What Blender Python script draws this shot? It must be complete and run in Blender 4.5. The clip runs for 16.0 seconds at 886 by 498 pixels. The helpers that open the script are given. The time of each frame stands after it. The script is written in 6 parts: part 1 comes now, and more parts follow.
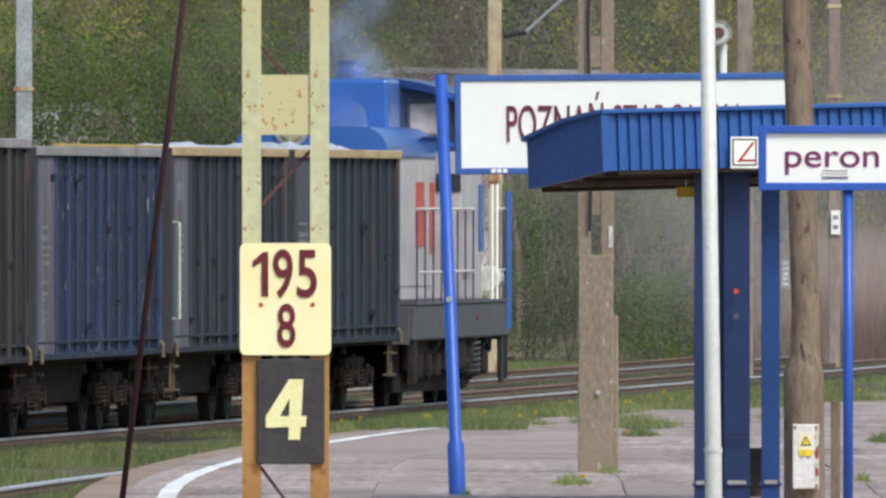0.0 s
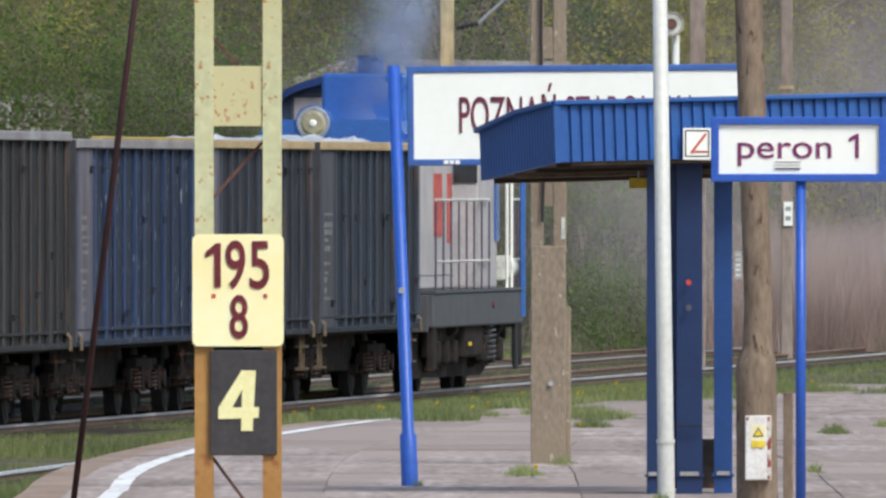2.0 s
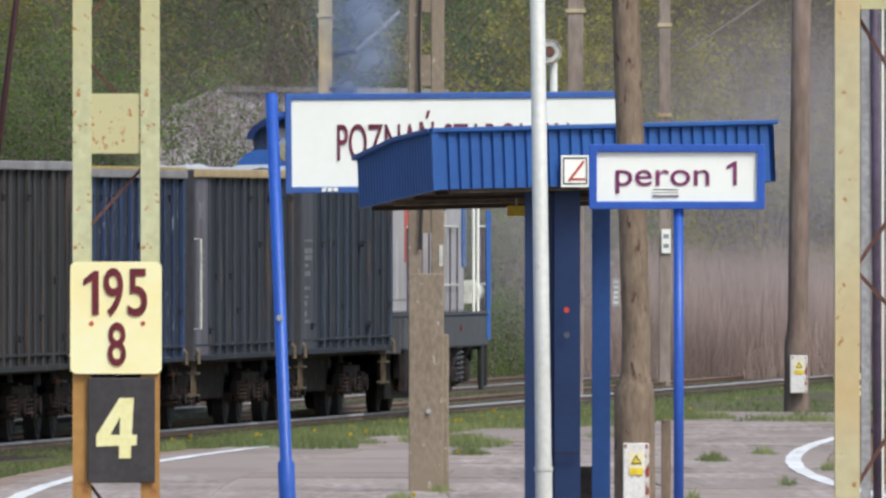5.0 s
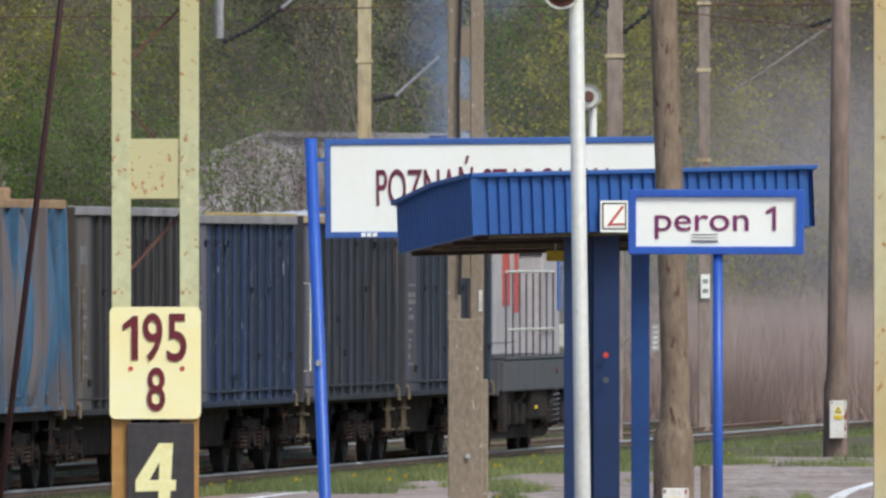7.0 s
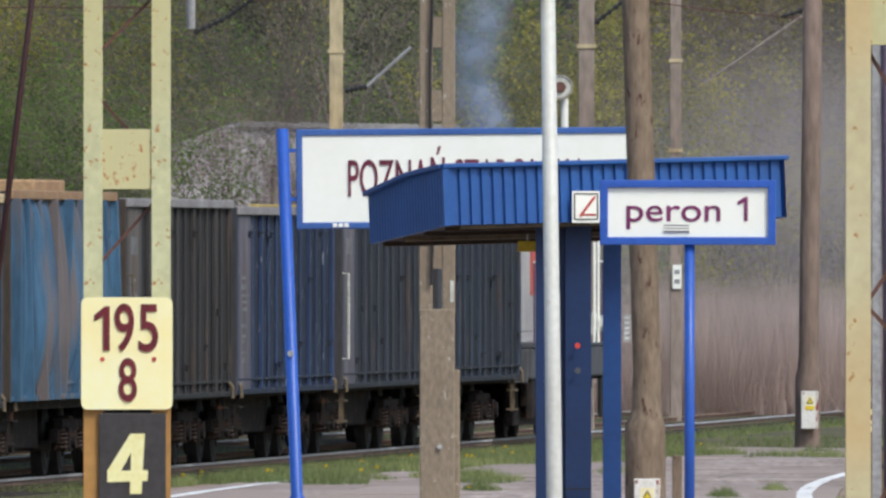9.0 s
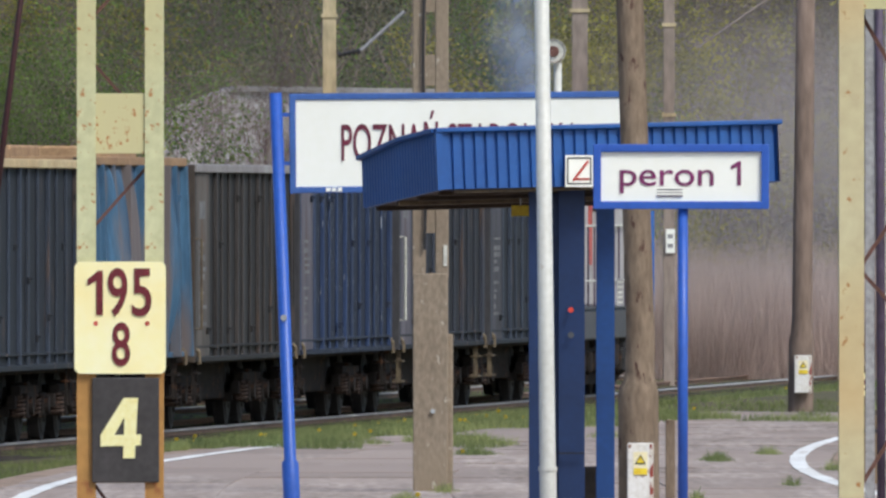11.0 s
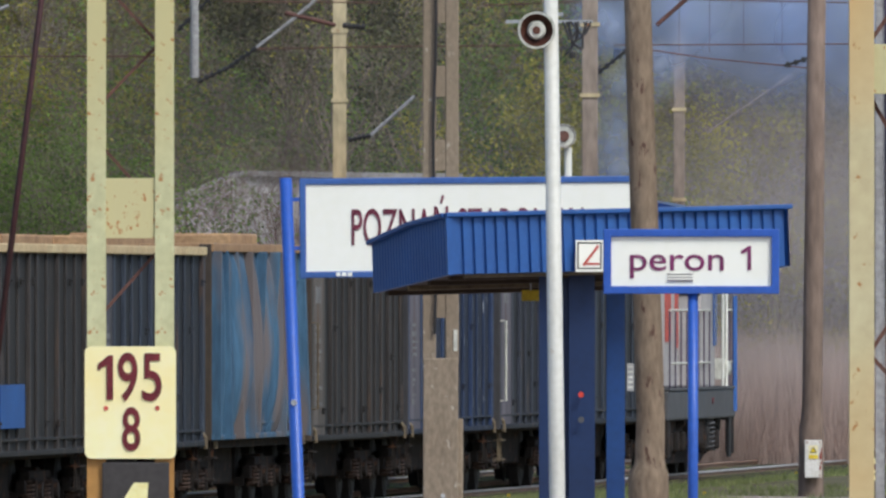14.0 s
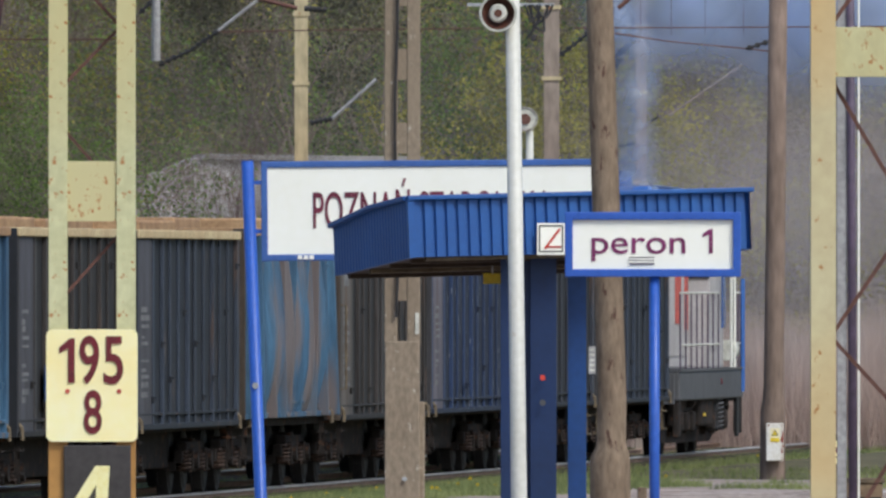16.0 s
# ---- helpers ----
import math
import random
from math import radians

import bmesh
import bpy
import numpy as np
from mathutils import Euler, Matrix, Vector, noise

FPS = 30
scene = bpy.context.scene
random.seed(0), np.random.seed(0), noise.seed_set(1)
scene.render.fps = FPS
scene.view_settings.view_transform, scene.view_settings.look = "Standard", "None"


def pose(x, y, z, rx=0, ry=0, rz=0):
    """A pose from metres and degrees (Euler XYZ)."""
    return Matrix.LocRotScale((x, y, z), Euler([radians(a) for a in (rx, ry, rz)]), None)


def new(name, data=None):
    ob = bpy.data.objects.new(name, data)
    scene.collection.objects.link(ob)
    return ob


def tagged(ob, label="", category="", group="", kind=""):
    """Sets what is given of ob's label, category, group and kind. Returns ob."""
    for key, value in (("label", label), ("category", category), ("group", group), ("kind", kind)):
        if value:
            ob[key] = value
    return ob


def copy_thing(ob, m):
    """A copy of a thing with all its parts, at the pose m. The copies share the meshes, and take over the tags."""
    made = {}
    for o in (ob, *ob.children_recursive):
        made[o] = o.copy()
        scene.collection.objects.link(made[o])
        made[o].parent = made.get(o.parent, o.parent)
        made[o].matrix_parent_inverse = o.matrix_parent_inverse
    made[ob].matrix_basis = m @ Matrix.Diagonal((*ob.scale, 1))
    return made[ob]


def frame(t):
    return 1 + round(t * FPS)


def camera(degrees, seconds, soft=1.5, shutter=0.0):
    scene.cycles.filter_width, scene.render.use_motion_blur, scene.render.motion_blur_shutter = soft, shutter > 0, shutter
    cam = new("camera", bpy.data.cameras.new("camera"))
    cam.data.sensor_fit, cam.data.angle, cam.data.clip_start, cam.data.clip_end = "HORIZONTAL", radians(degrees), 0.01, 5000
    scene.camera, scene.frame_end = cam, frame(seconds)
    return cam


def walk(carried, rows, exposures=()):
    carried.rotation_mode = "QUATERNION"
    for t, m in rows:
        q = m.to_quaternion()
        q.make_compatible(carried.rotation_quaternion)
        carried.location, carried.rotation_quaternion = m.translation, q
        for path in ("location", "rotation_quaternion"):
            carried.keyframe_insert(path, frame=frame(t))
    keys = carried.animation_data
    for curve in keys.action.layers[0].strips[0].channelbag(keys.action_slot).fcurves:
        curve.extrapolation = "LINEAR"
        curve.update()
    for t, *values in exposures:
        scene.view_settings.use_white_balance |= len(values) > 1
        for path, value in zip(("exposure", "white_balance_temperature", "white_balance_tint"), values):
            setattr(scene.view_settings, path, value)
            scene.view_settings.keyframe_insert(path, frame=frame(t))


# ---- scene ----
# ---------------------------------------------------------------- camera
EYE_H = 2.7            # height of the lens above the rail heads
FOCAL = 45700.0        # long tele lens: widths of the picture per radian, times 1568
HORIZON = 459.0
# sway of the hand-held camera: seconds, sideways, up and down (in 1/45700 rad)
SWAY = [(0, 230.5, -113), (0.5, 204.5, -135), (1, 206.5, -142), (1.5, 187.5, -141), (2, 146.5, -128.5),
        (2.5, 109.5, -99), (3, 109.5, -69), (3.5, 57.5, -66), (4, -18.5, -80), (4.2, -44.5, -81),
        (5.3, -70, -78), (6.3, -43, -45), (6.5, -32.5, -29), (7, 0, 0), (7.5, 5, -7), (8, -28, -29), (8.5, -51, -22),
        (8.7, -49, -13), (9.8, -60, -45), (10.8, -70, -73), (11, -62, -80), (11.5, -72, -96), (12, -104, -53),
        (12.5, -111, 20), (13, -97, 69), (13.5, -89, 81), (14, -44, 70), (14.5, -55, 66), (15, -105, 78),
        (15.5, -111.5, 75), (16, -112, 40)]
cam = camera(2 * math.degrees(math.atan(784 / FOCAL)), 16.0, soft=2.6)
walk(cam, [(t, pose(0, 0, EYE_H, 90 + math.degrees((HORIZON - 441 + oy) / FOCAL), 0, math.degrees(ox / FOCAL)))
           for t, ox, oy in SWAY], exposures=[(t, e, 5980, 7) for t, e in ((0, 0.27), (4, 0.25), (7, 0.14), (11, 0.14), (13, 0.05), (16, 0.05))])

# ---------------------------------------------------------------- light
SUN_EL, SUN_AZ = 48.0, 140.0      # azimuth clockwise from the view direction
world = bpy.data.worlds.new("sky")
scene.world = world
world.use_nodes = True
wn = world.node_tree
sky = wn.nodes.new("ShaderNodeTexSky")
sky.sky_type = "NISHITA"
sky.sun_disc = False
sky.sun_elevation, sky.sun_rotation = radians(SUN_EL), radians(SUN_AZ)
sky.dust_density = 3.0
wn.nodes["Background"].inputs["Strength"].default_value = 0.14
wn.links.new(sky.outputs[0], wn.nodes["Background"].inputs["Color"])
sun = new("sun", bpy.data.lights.new("sun", "SUN"))
sun.data.energy, sun.data.angle, sun.data.color = 2.0, radians(18.0), (1.0, 0.93, 0.82)
sd = Vector((math.sin(radians(SUN_AZ)) * math.cos(radians(SUN_EL)), math.cos(radians(SUN_AZ)) * math.cos(radians(SUN_EL)), math.sin(radians(SUN_EL))))
sun.rotation_mode = "QUATERNION"
sun.rotation_quaternion = sd.to_track_quat("Z", "Y")


# ---------------------------------------------------------------- materials
def mat(name, base, dark=None, rough=0.6, metal=0.0, scale=3.0, fine=40.0, amount=0.5, bump=0.2, rust=None, rust_at=0.62, rust_scale=4.0,
        streak=1.0, along=1.0, island=0.0, random_obj=0.0, mid=None, spec=0.5, grain=0.35):
    """Two scales of colour noise, optional third colour in patches, streaks along z, fine bump."""
    m = bpy.data.materials.new(name)
    m.use_nodes = True
    nt = m.node_tree
    N, L = nt.nodes, nt.links
    b = N["Principled BSDF"]
    b.inputs["Roughness"].default_value, b.inputs["Metallic"].default_value = rough, metal
    b.inputs["Specular IOR Level"].default_value = spec
    tc = N.new("ShaderNodeTexCoord")
    mp = N.new("ShaderNodeMapping")
    mp.inputs["Scale"].default_value = (1, along, streak)
    L.new(tc.outputs["Object"], mp.inputs["Vector"])

    def ns(sc, det=4.0):
        n = N.new("ShaderNodeTexNoise")
        n.inputs["Scale"].default_value, n.inputs["Detail"].default_value = sc, det
        L.new(mp.outputs[0], n.inputs["Vector"])
        return n

    def ramp(src, a, c, lo, hi):
        r = N.new("ShaderNodeValToRGB")
        r.color_ramp.elements[0].position, r.color_ramp.elements[1].position = lo, hi
        r.color_ramp.elements[0].color, r.color_ramp.elements[1].color = (*a, 1), (*c, 1)
        L.new(src, r.inputs[0])
        return r.outputs[0]

    def mix(fac, a, c, kind="MIX"):
        x = N.new("ShaderNodeMix")
        x.data_type, x.blend_type = "RGBA", kind
        if isinstance(fac, float):
            x.inputs[0].default_value = fac
        else:
            L.new(fac, x.inputs[0])
        for s, v in ((x.inputs[6], a), (x.inputs[7], c)):
            if isinstance(v, tuple):
                s.default_value = (*v, 1)
            else:
                L.new(v, s)
        return x.outputs[2]

    dark = dark or tuple(v * 0.55 for v in base)
    col = ramp(ns(scale).outputs[0], dark, base, 0.5 - 0.28 * (1.2 - amount), 0.5 + 0.28 * (1.2 - amount))
    f = ns(fine, 6.0)
    col = mix(grain, col, ramp(f.outputs[0], (0.25,) * 3, (0.95,) * 3, 0.3, 0.7), "OVERLAY")
    if mid:
        col = mix(ramp(ns(scale * 0.37, 3.0).outputs[0], (0,) * 3, (1,) * 3, 0.46, 0.56), col, mid)
    if rust:
        col = mix(ramp(ns(rust_scale, 8.0).outputs[0], (0,) * 3, (1,) * 3, rust_at, rust_at + 0.06), col, rust)
    if island or random_obj:
        if island:
            g = N.new("ShaderNodeNewGeometry")
            src, k = g.outputs["Random Per Island"], island
        else:
            g = N.new("ShaderNodeObjectInfo")
            src, k = g.outputs["Random"], random_obj
        col = mix(1.0, col, ramp(src, (1 - k,) * 3, (1 + k * 0.5,) * 3, 0, 1), "MULTIPLY")
    L.new(col, b.inputs["Base Color"])
    if bump:
        bp = N.new("ShaderNodeBump")
        bp.inputs["Strength"].default_value, bp.inputs["Distance"].default_value = bump, 0.02
        L.new(f.outputs[0], bp.inputs["Height"])
        L.new(bp.outputs[0], b.inputs["Normal"])
    return m


def leafy(name, a, c, trans=0.58, clump=0.9):
    """Leaf or blade: colour varied leaf by leaf and clump by clump, a little light passing through."""
    m = bpy.data.materials.new(name)
    m.use_nodes = True
    nt = m.node_tree
    N, L = nt.nodes, nt.links
    b = N["Principled BSDF"]
    b.inputs["Roughness"].default_value = 0.7
    g = N.new("ShaderNodeNewGeometry")
    r = N.new("ShaderNodeValToRGB")
    r.color_ramp.elements[0].color, r.color_ramp.elements[1].color = (*a, 1), (*c, 1)
    tc = N.new("ShaderNodeTexCoord")
    n = N.new("ShaderNodeTexNoise")
    n.inputs["Scale"].default_value, n.inputs["Detail"].default_value = clump, 2.0
    L.new(tc.outputs["Object"], n.inputs["Vector"])
    mr = N.new("ShaderNodeMapRange")
    mr.inputs["From Min"].default_value, mr.inputs["From Max"].default_value = 0.41, 0.60
    L.new(n.outputs[0], mr.inputs[0])
    av = N.new("ShaderNodeMix")
    av.inputs[0].default_value = 0.74
    L.new(g.outputs["Random Per Island"], av.inputs[2])
    L.new(mr.outputs[0], av.inputs[3])
    L.new(av.outputs[0], r.inputs[0])
    L.new(r.outputs[0], b.inputs["Base Color"])
    t = N.new("ShaderNodeBsdfTranslucent")
    L.new(r.outputs[0], t.inputs[0])
    x = N.new("ShaderNodeMixShader")
    x.inputs[0].default_value = trans
    L.new(b.outputs[0], x.inputs[1])
    L.new(t.outputs[0], x.inputs[2])
    L.new(x.outputs[0], N["Material Output"].inputs[0])
    return m


RUST = (0.22, 0.085, 0.03)
M = dict(
    ground=mat("ground_soil", (0.15, 0.135, 0.08), (0.07, 0.065, 0.04), 0.95, scale=0.6, fine=9, bump=0.5, spec=0.12),
    bank=mat("bank_scrub", (0.23, 0.20, 0.145), (0.11, 0.10, 0.065), 0.95, scale=0.35, fine=3.0, bump=0.6, mid=(0.12, 0.125, 0.06), spec=0.12),
    ballast=mat("ballast", (0.058, 0.048, 0.042), (0.024, 0.021, 0.018), 0.95, scale=1.5, fine=16, bump=1.0, spec=0.12),
    slab=mat("concrete_slab", (0.40, 0.335, 0.30), (0.27, 0.22, 0.19), 0.9, scale=2.2, fine=11, along=0.05, bump=0.3, random_obj=0.16, mid=(0.345, 0.28, 0.245), spec=0.12),
    slab_base=mat("joint_dirt", (0.20, 0.17, 0.125), None, 0.95, scale=2, fine=20, spec=0.12),
    edge=mat("platform_edge", (0.36, 0.27, 0.21), (0.22, 0.16, 0.12), 0.9, scale=1.2, fine=14, spec=0.12),
    white_line=mat("worn_white_paint", (0.85, 0.85, 0.83), (0.66, 0.64, 0.60), 0.8, scale=1.6, fine=12, along=0.2, rust=(0.42, 0.36, 0.31), rust_at=0.60, rust_scale=5, spec=0.12),
    rail=mat("rail_steel", (0.24, 0.15, 0.10), None, 0.7, scale=3, fine=20),
    # rail heads: bright sky reflection put into pale, mostly diffuse base colours
    rail_head=mat("rail_head", (0.66, 0.67, 0.68), (0.5, 0.5, 0.51), 0.4, metal=0.25, scale=1, fine=6, bump=0.02),
    rail_mid=mat("worn_rail_head", (0.46, 0.455, 0.45), (0.34, 0.33, 0.32), 0.5, metal=0.2, scale=1, fine=6, bump=0.02),
    rail_dull=mat("dull_rail_head", (0.36, 0.34, 0.32), (0.26, 0.23, 0.21), 0.5, metal=0.2, scale=1, fine=6, bump=0.02),
    sleeper=mat("sleeper", (0.10, 0.085, 0.07), None, 0.95, scale=3, fine=20, spec=0.12),
    cream=mat("cream_mast_paint", (0.57, 0.575, 0.34), (0.51, 0.49, 0.27), 0.55, scale=1.5, fine=18, bump=0.05, rust=(0.40, 0.17, 0.05), rust_at=0.625, rust_scale=24, mid=(0.57, 0.515, 0.26), grain=0.2),
    rusty_cream=mat("rust_stained_cream", (0.58, 0.565, 0.33), (0.55, 0.48, 0.25), 0.6, scale=3, fine=22, bump=0.08, rust=(0.42, 0.17, 0.05), rust_at=0.61, rust_scale=30, streak=0.7, mid=(0.58, 0.53, 0.28), grain=0.2),
    tan_cream=mat("tan_mast_paint", (0.62, 0.55, 0.34), (0.55, 0.45, 0.25), 0.55, scale=1.5, fine=18, bump=0.05, rust=(0.42, 0.18, 0.05), rust_at=0.635, rust_scale=20, mid=(0.64, 0.43, 0.19), grain=0.14),
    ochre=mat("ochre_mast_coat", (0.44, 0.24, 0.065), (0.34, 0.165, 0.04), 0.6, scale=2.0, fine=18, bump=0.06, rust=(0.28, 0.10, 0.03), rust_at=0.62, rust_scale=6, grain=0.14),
    brace=mat("rusty_brace", (0.14, 0.065, 0.05), (0.085, 0.038, 0.03), 0.8, scale=4, fine=30),
    plate_y=mat("enamel_plate", (0.95, 0.91, 0.54), (0.95, 0.82, 0.38), 0.4, scale=2.2, fine=12, bump=0.03, rust=(0.8, 0.35, 0.12), rust_at=0.74, rust_scale=5, grain=0.14),
    plate_k=mat("black_plate", (0.045, 0.04, 0.04), (0.03, 0.027, 0.026), 0.6, scale=3, fine=20, bump=0.08),
    digit=mat("maroon_enamel", (0.16, 0.012, 0.022), None, 0.5, scale=4, fine=30, bump=0.03),
    digit_y=mat("yellow_enamel", (0.88, 0.84, 0.42), (0.80, 0.72, 0.32), 0.5, scale=5, fine=30, bump=0.03),
    blue=mat("bright_blue_paint", (0.03, 0.105, 0.47), (0.024, 0.085, 0.39), 0.42, scale=2.0, fine=25, bump=0.05, grain=0.14),
    sign_blue=mat("faded_sign_blue", (0.05, 0.13, 0.40), (0.04, 0.10, 0.32), 0.5, scale=2.0, fine=25, bump=0.05, grain=0.14),
    blue_dark=mat("shelter_blue_paint", (0.012, 0.092, 0.335), (0.009, 0.068, 0.26), 0.5, scale=1.5, fine=22, bump=0.05, grain=0.14),
    # two column blues, darkened to hold the shade under the canopy
    blue_shaded=mat("shaded_column_blue", (0.006, 0.026, 0.10), (0.004, 0.018, 0.07), 0.5, scale=1.5, fine=22, bump=0.05, grain=0.14),
    blue_col=mat("part_shaded_column_blue", (0.009, 0.055, 0.21), (0.007, 0.04, 0.155), 0.5, scale=1.5, fine=22, bump=0.05, grain=0.14),
    white=mat("white_board", (0.93, 0.94, 0.87), (0.88, 0.88, 0.79), 0.45, scale=1.2, fine=14, bump=0.02, grain=0.14),
    maroon=mat("dark_red_lettering", (0.17, 0.02, 0.05), None, 0.5, scale=6, fine=40, bump=0.0),
    purple=mat("plum_lettering", (0.20, 0.022, 0.12), None, 0.5, scale=6, fine=40, bump=0.0),
    red=mat("red_paint", (0.55, 0.05, 0.03), None, 0.5, scale=5, fine=30),
    soffit=mat("soffit_boards", (0.055, 0.036, 0.024), (0.035, 0.024, 0.016), 0.85, scale=2, fine=20),
    lamp=mat("white_lamp_post_paint", (0.61, 0.61, 0.56), (0.53, 0.52, 0.47), 0.45, scale=1.2, fine=20, bump=0.05, rust=(0.45, 0.38, 0.30), rust_at=0.72, rust_scale=8, grain=0.14),
    horn=mat("horn_grey", (0.70, 0.70, 0.62), None, 0.5, scale=4, fine=20),
    horn_in=mat("horn_throat", (0.10, 0.035, 0.02), None, 0.6, scale=4, fine=20),
    concrete=mat("pole_concrete", (0.30, 0.25, 0.19), (0.19, 0.15, 0.11), 0.92, scale=1.2, fine=30, bump=0.25, streak=0.5, grain=0.3, mid=(0.25, 0.20, 0.145), rust=(0.46, 0.42, 0.35), rust_at=0.655, rust_scale=20, spec=0.12),
    wood=mat("old_pole", (0.235, 0.18, 0.13), (0.155, 0.115, 0.082), 0.9, scale=5.0, fine=26, bump=0.6, streak=0.35, rust=(0.09, 0.05, 0.04), rust_at=0.62, rust_scale=16, spec=0.12),
    far_wood=mat("far_brown_pole", (0.22, 0.165, 0.135), (0.15, 0.11, 0.088), 0.9, scale=1.5, fine=14, bump=0.5, streak=0.25, spec=0.12),
    rust_pole=mat("rusty_far_mast", (0.50, 0.44, 0.28), (0.40, 0.30, 0.17), 0.8, scale=1.0, fine=12, streak=0.3, rust=(0.36, 0.16, 0.06), rust_at=0.58, rust_scale=5),
    grey_pole=mat("weathered_far_pole", (0.30, 0.25, 0.21), (0.22, 0.17, 0.14), 0.9, scale=1.0, fine=12, streak=0.3),
    steel=mat("galvanised", (0.45, 0.47, 0.48), (0.33, 0.34, 0.35), 0.45, metal=0.4, scale=3, fine=25, bump=0.05),
    arm=mat("dull_grey_tube", (0.34, 0.34, 0.34), (0.26, 0.25, 0.25), 0.7, scale=3, fine=20),
    cable=mat("black_cable", (0.03, 0.028, 0.03), None, 0.6, scale=4, fine=20),
    stay=mat("dark_red_stay", (0.05, 0.012, 0.014), None, 0.6, scale=4, fine=20),
    yellow=mat("warning_yellow", (0.85, 0.60, 0.03), None, 0.5, scale=4, fine=20, bump=0.02),
    rust_edge=mat("rusted_white_edge", (0.70, 0.66, 0.60), (0.55, 0.48, 0.40), 0.7, scale=5, fine=30, rust=(0.26, 0.045, 0.03), rust_at=0.47, rust_scale=16),
    label_white=mat("label_white", (0.85, 0.80, 0.55), (0.8, 0.7, 0.4), 0.5, scale=6, fine=30, bump=0.02),
    black=mat("black_paint", (0.012, 0.012, 0.014), None, 0.6, scale=4, fine=30),
    # grime and wheel colours, lowered further for the shade beneath the vehicles
    under=mat("running_gear_grime_shade", (0.036, 0.030, 0.028), (0.017, 0.015, 0.014), 0.85, scale=4, fine=25, bump=0.4, rust=(0.10, 0.05, 0.03), rust_at=0.60, rust_scale=5, spec=0.12),
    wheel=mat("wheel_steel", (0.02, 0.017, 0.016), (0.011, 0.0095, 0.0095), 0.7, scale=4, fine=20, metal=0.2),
    loco_blue=mat("loco_blue", (0.045, 0.135, 0.43), (0.035, 0.11, 0.36), 0.25, scale=1.2, fine=18, bump=0.04, grain=0.14),
    loco_roof=mat("loco_roof_navy", (0.012, 0.04, 0.17), (0.01, 0.03, 0.12), 0.3, scale=1.2, fine=18, bump=0.04, grain=0.14),
    loco_grey=mat("loco_light_grey", (0.48, 0.46, 0.46), (0.38, 0.36, 0.36), 0.5, scale=1.6, fine=14, bump=0.05, grain=0.14),
    loco_frame=mat("loco_frame_grey", (0.088, 0.09, 0.10), (0.06, 0.062, 0.068), 0.6, scale=2, fine=18, grain=0.14),
    loco_red=mat("loco_red", (0.62, 0.10, 0.075), None, 0.5, scale=3, fine=20),
    glass=mat("dark_window", (0.03, 0.035, 0.04), None, 0.08, scale=2, fine=4, bump=0.0),
    chrome=mat("tarnished_reflector", (0.55, 0.57, 0.60), (0.36, 0.37, 0.38), 0.25, metal=0.6, scale=5, fine=20, bump=0.05),
    lamp_glass=mat("headlight_glass", (0.42, 0.38, 0.25), (0.26, 0.24, 0.17), 0.12, scale=5, fine=12, bump=0.1),
    cab_wall=mat("cab_end_blue_grey", (0.035, 0.06, 0.12), (0.022, 0.038, 0.08), 0.45, scale=2, fine=16, bump=0.05),
    # pale pane colour stands for daylight seen through the closed cab
    cab_pane=mat("cab_pane", (0.42, 0.38, 0.36), (0.32, 0.29, 0.27), 0.08, scale=2, fine=4, bump=0.0),
    pale_wall=mat("pale_render", (0.56, 0.53, 0.52), (0.45, 0.42, 0.41), 0.9, scale=0.7, fine=6, bump=0.2, mid=(0.50, 0.44, 0.44)),
    roof_grey=mat("grey_sheet_roof", (0.36, 0.34, 0.33), None, 0.7, scale=0.6, fine=5),
    bark=mat("bark", (0.26, 0.215, 0.165), (0.15, 0.12, 0.095), 0.95, scale=4, fine=16, bump=0.6, streak=0.3, spec=0.12),
    shrub_bark=mat("reddish_shrub_bark", (0.13, 0.055, 0.055), (0.07, 0.03, 0.032), 0.9, scale=4, fine=16, spec=0.12),
    leaf_a=leafy("leaf_spring_green", (0.07, 0.108, 0.024), (0.245, 0.37, 0.062)),
    leaf_b=leafy("leaf_yellow_green", (0.15, 0.14, 0.034), (0.55, 0.50, 0.085)),
    leaf_c=leafy("leaf_olive", (0.07, 0.063, 0.026), (0.21, 0.185, 0.055)),
    # needle colour kept extra dark to give the wood its deep shadows
    needle=leafy("shade_dark_needles", (0.042, 0.04, 0.02), (0.115, 0.11, 0.04), 0.3),
    leaf_bud=leafy("bud_buff", (0.17, 0.145, 0.11), (0.36, 0.315, 0.245), 0.5),
    # grey-brown lightened to carry the haze over the brushwood
    brush=leafy("brush_grey_brown", (0.31, 0.265, 0.24), (0.58, 0.50, 0.45), 0.4),
    twig=leafy("twig_brown", (0.12, 0.09, 0.07), (0.27, 0.21, 0.165), 0.2),
    # dry reed colour, raised likewise for the haze in front
    reed=leafy("dry_reed", (0.40, 0.31, 0.26), (0.64, 0.51, 0.44), 0.4),
    grass=leafy("grass_blade", (0.115, 0.155, 0.05), (0.355, 0.39, 0.14), 0.5, 0.5),
    dandelion=leafy("dandelion", (0.80, 0.55, 0.02), (0.9, 0.7, 0.05), 0.1),
    bar=mat("dull_purple_bar", (0.10, 0.07, 0.115), (0.06, 0.045, 0.07), 0.6, scale=3, fine=20),
    mark=mat("chalky_marking", (0.22, 0.22, 0.22), (0.09, 0.09, 0.095), 0.8, scale=6, fine=30),
    spring=mat("rusty_spring", (0.085, 0.05, 0.036), (0.035, 0.024, 0.02), 0.8, scale=6, fine=30),
    hook=mat("tan_hook", (0.155, 0.12, 0.07), (0.08, 0.057, 0.038), 0.7, scale=5, fine=30),
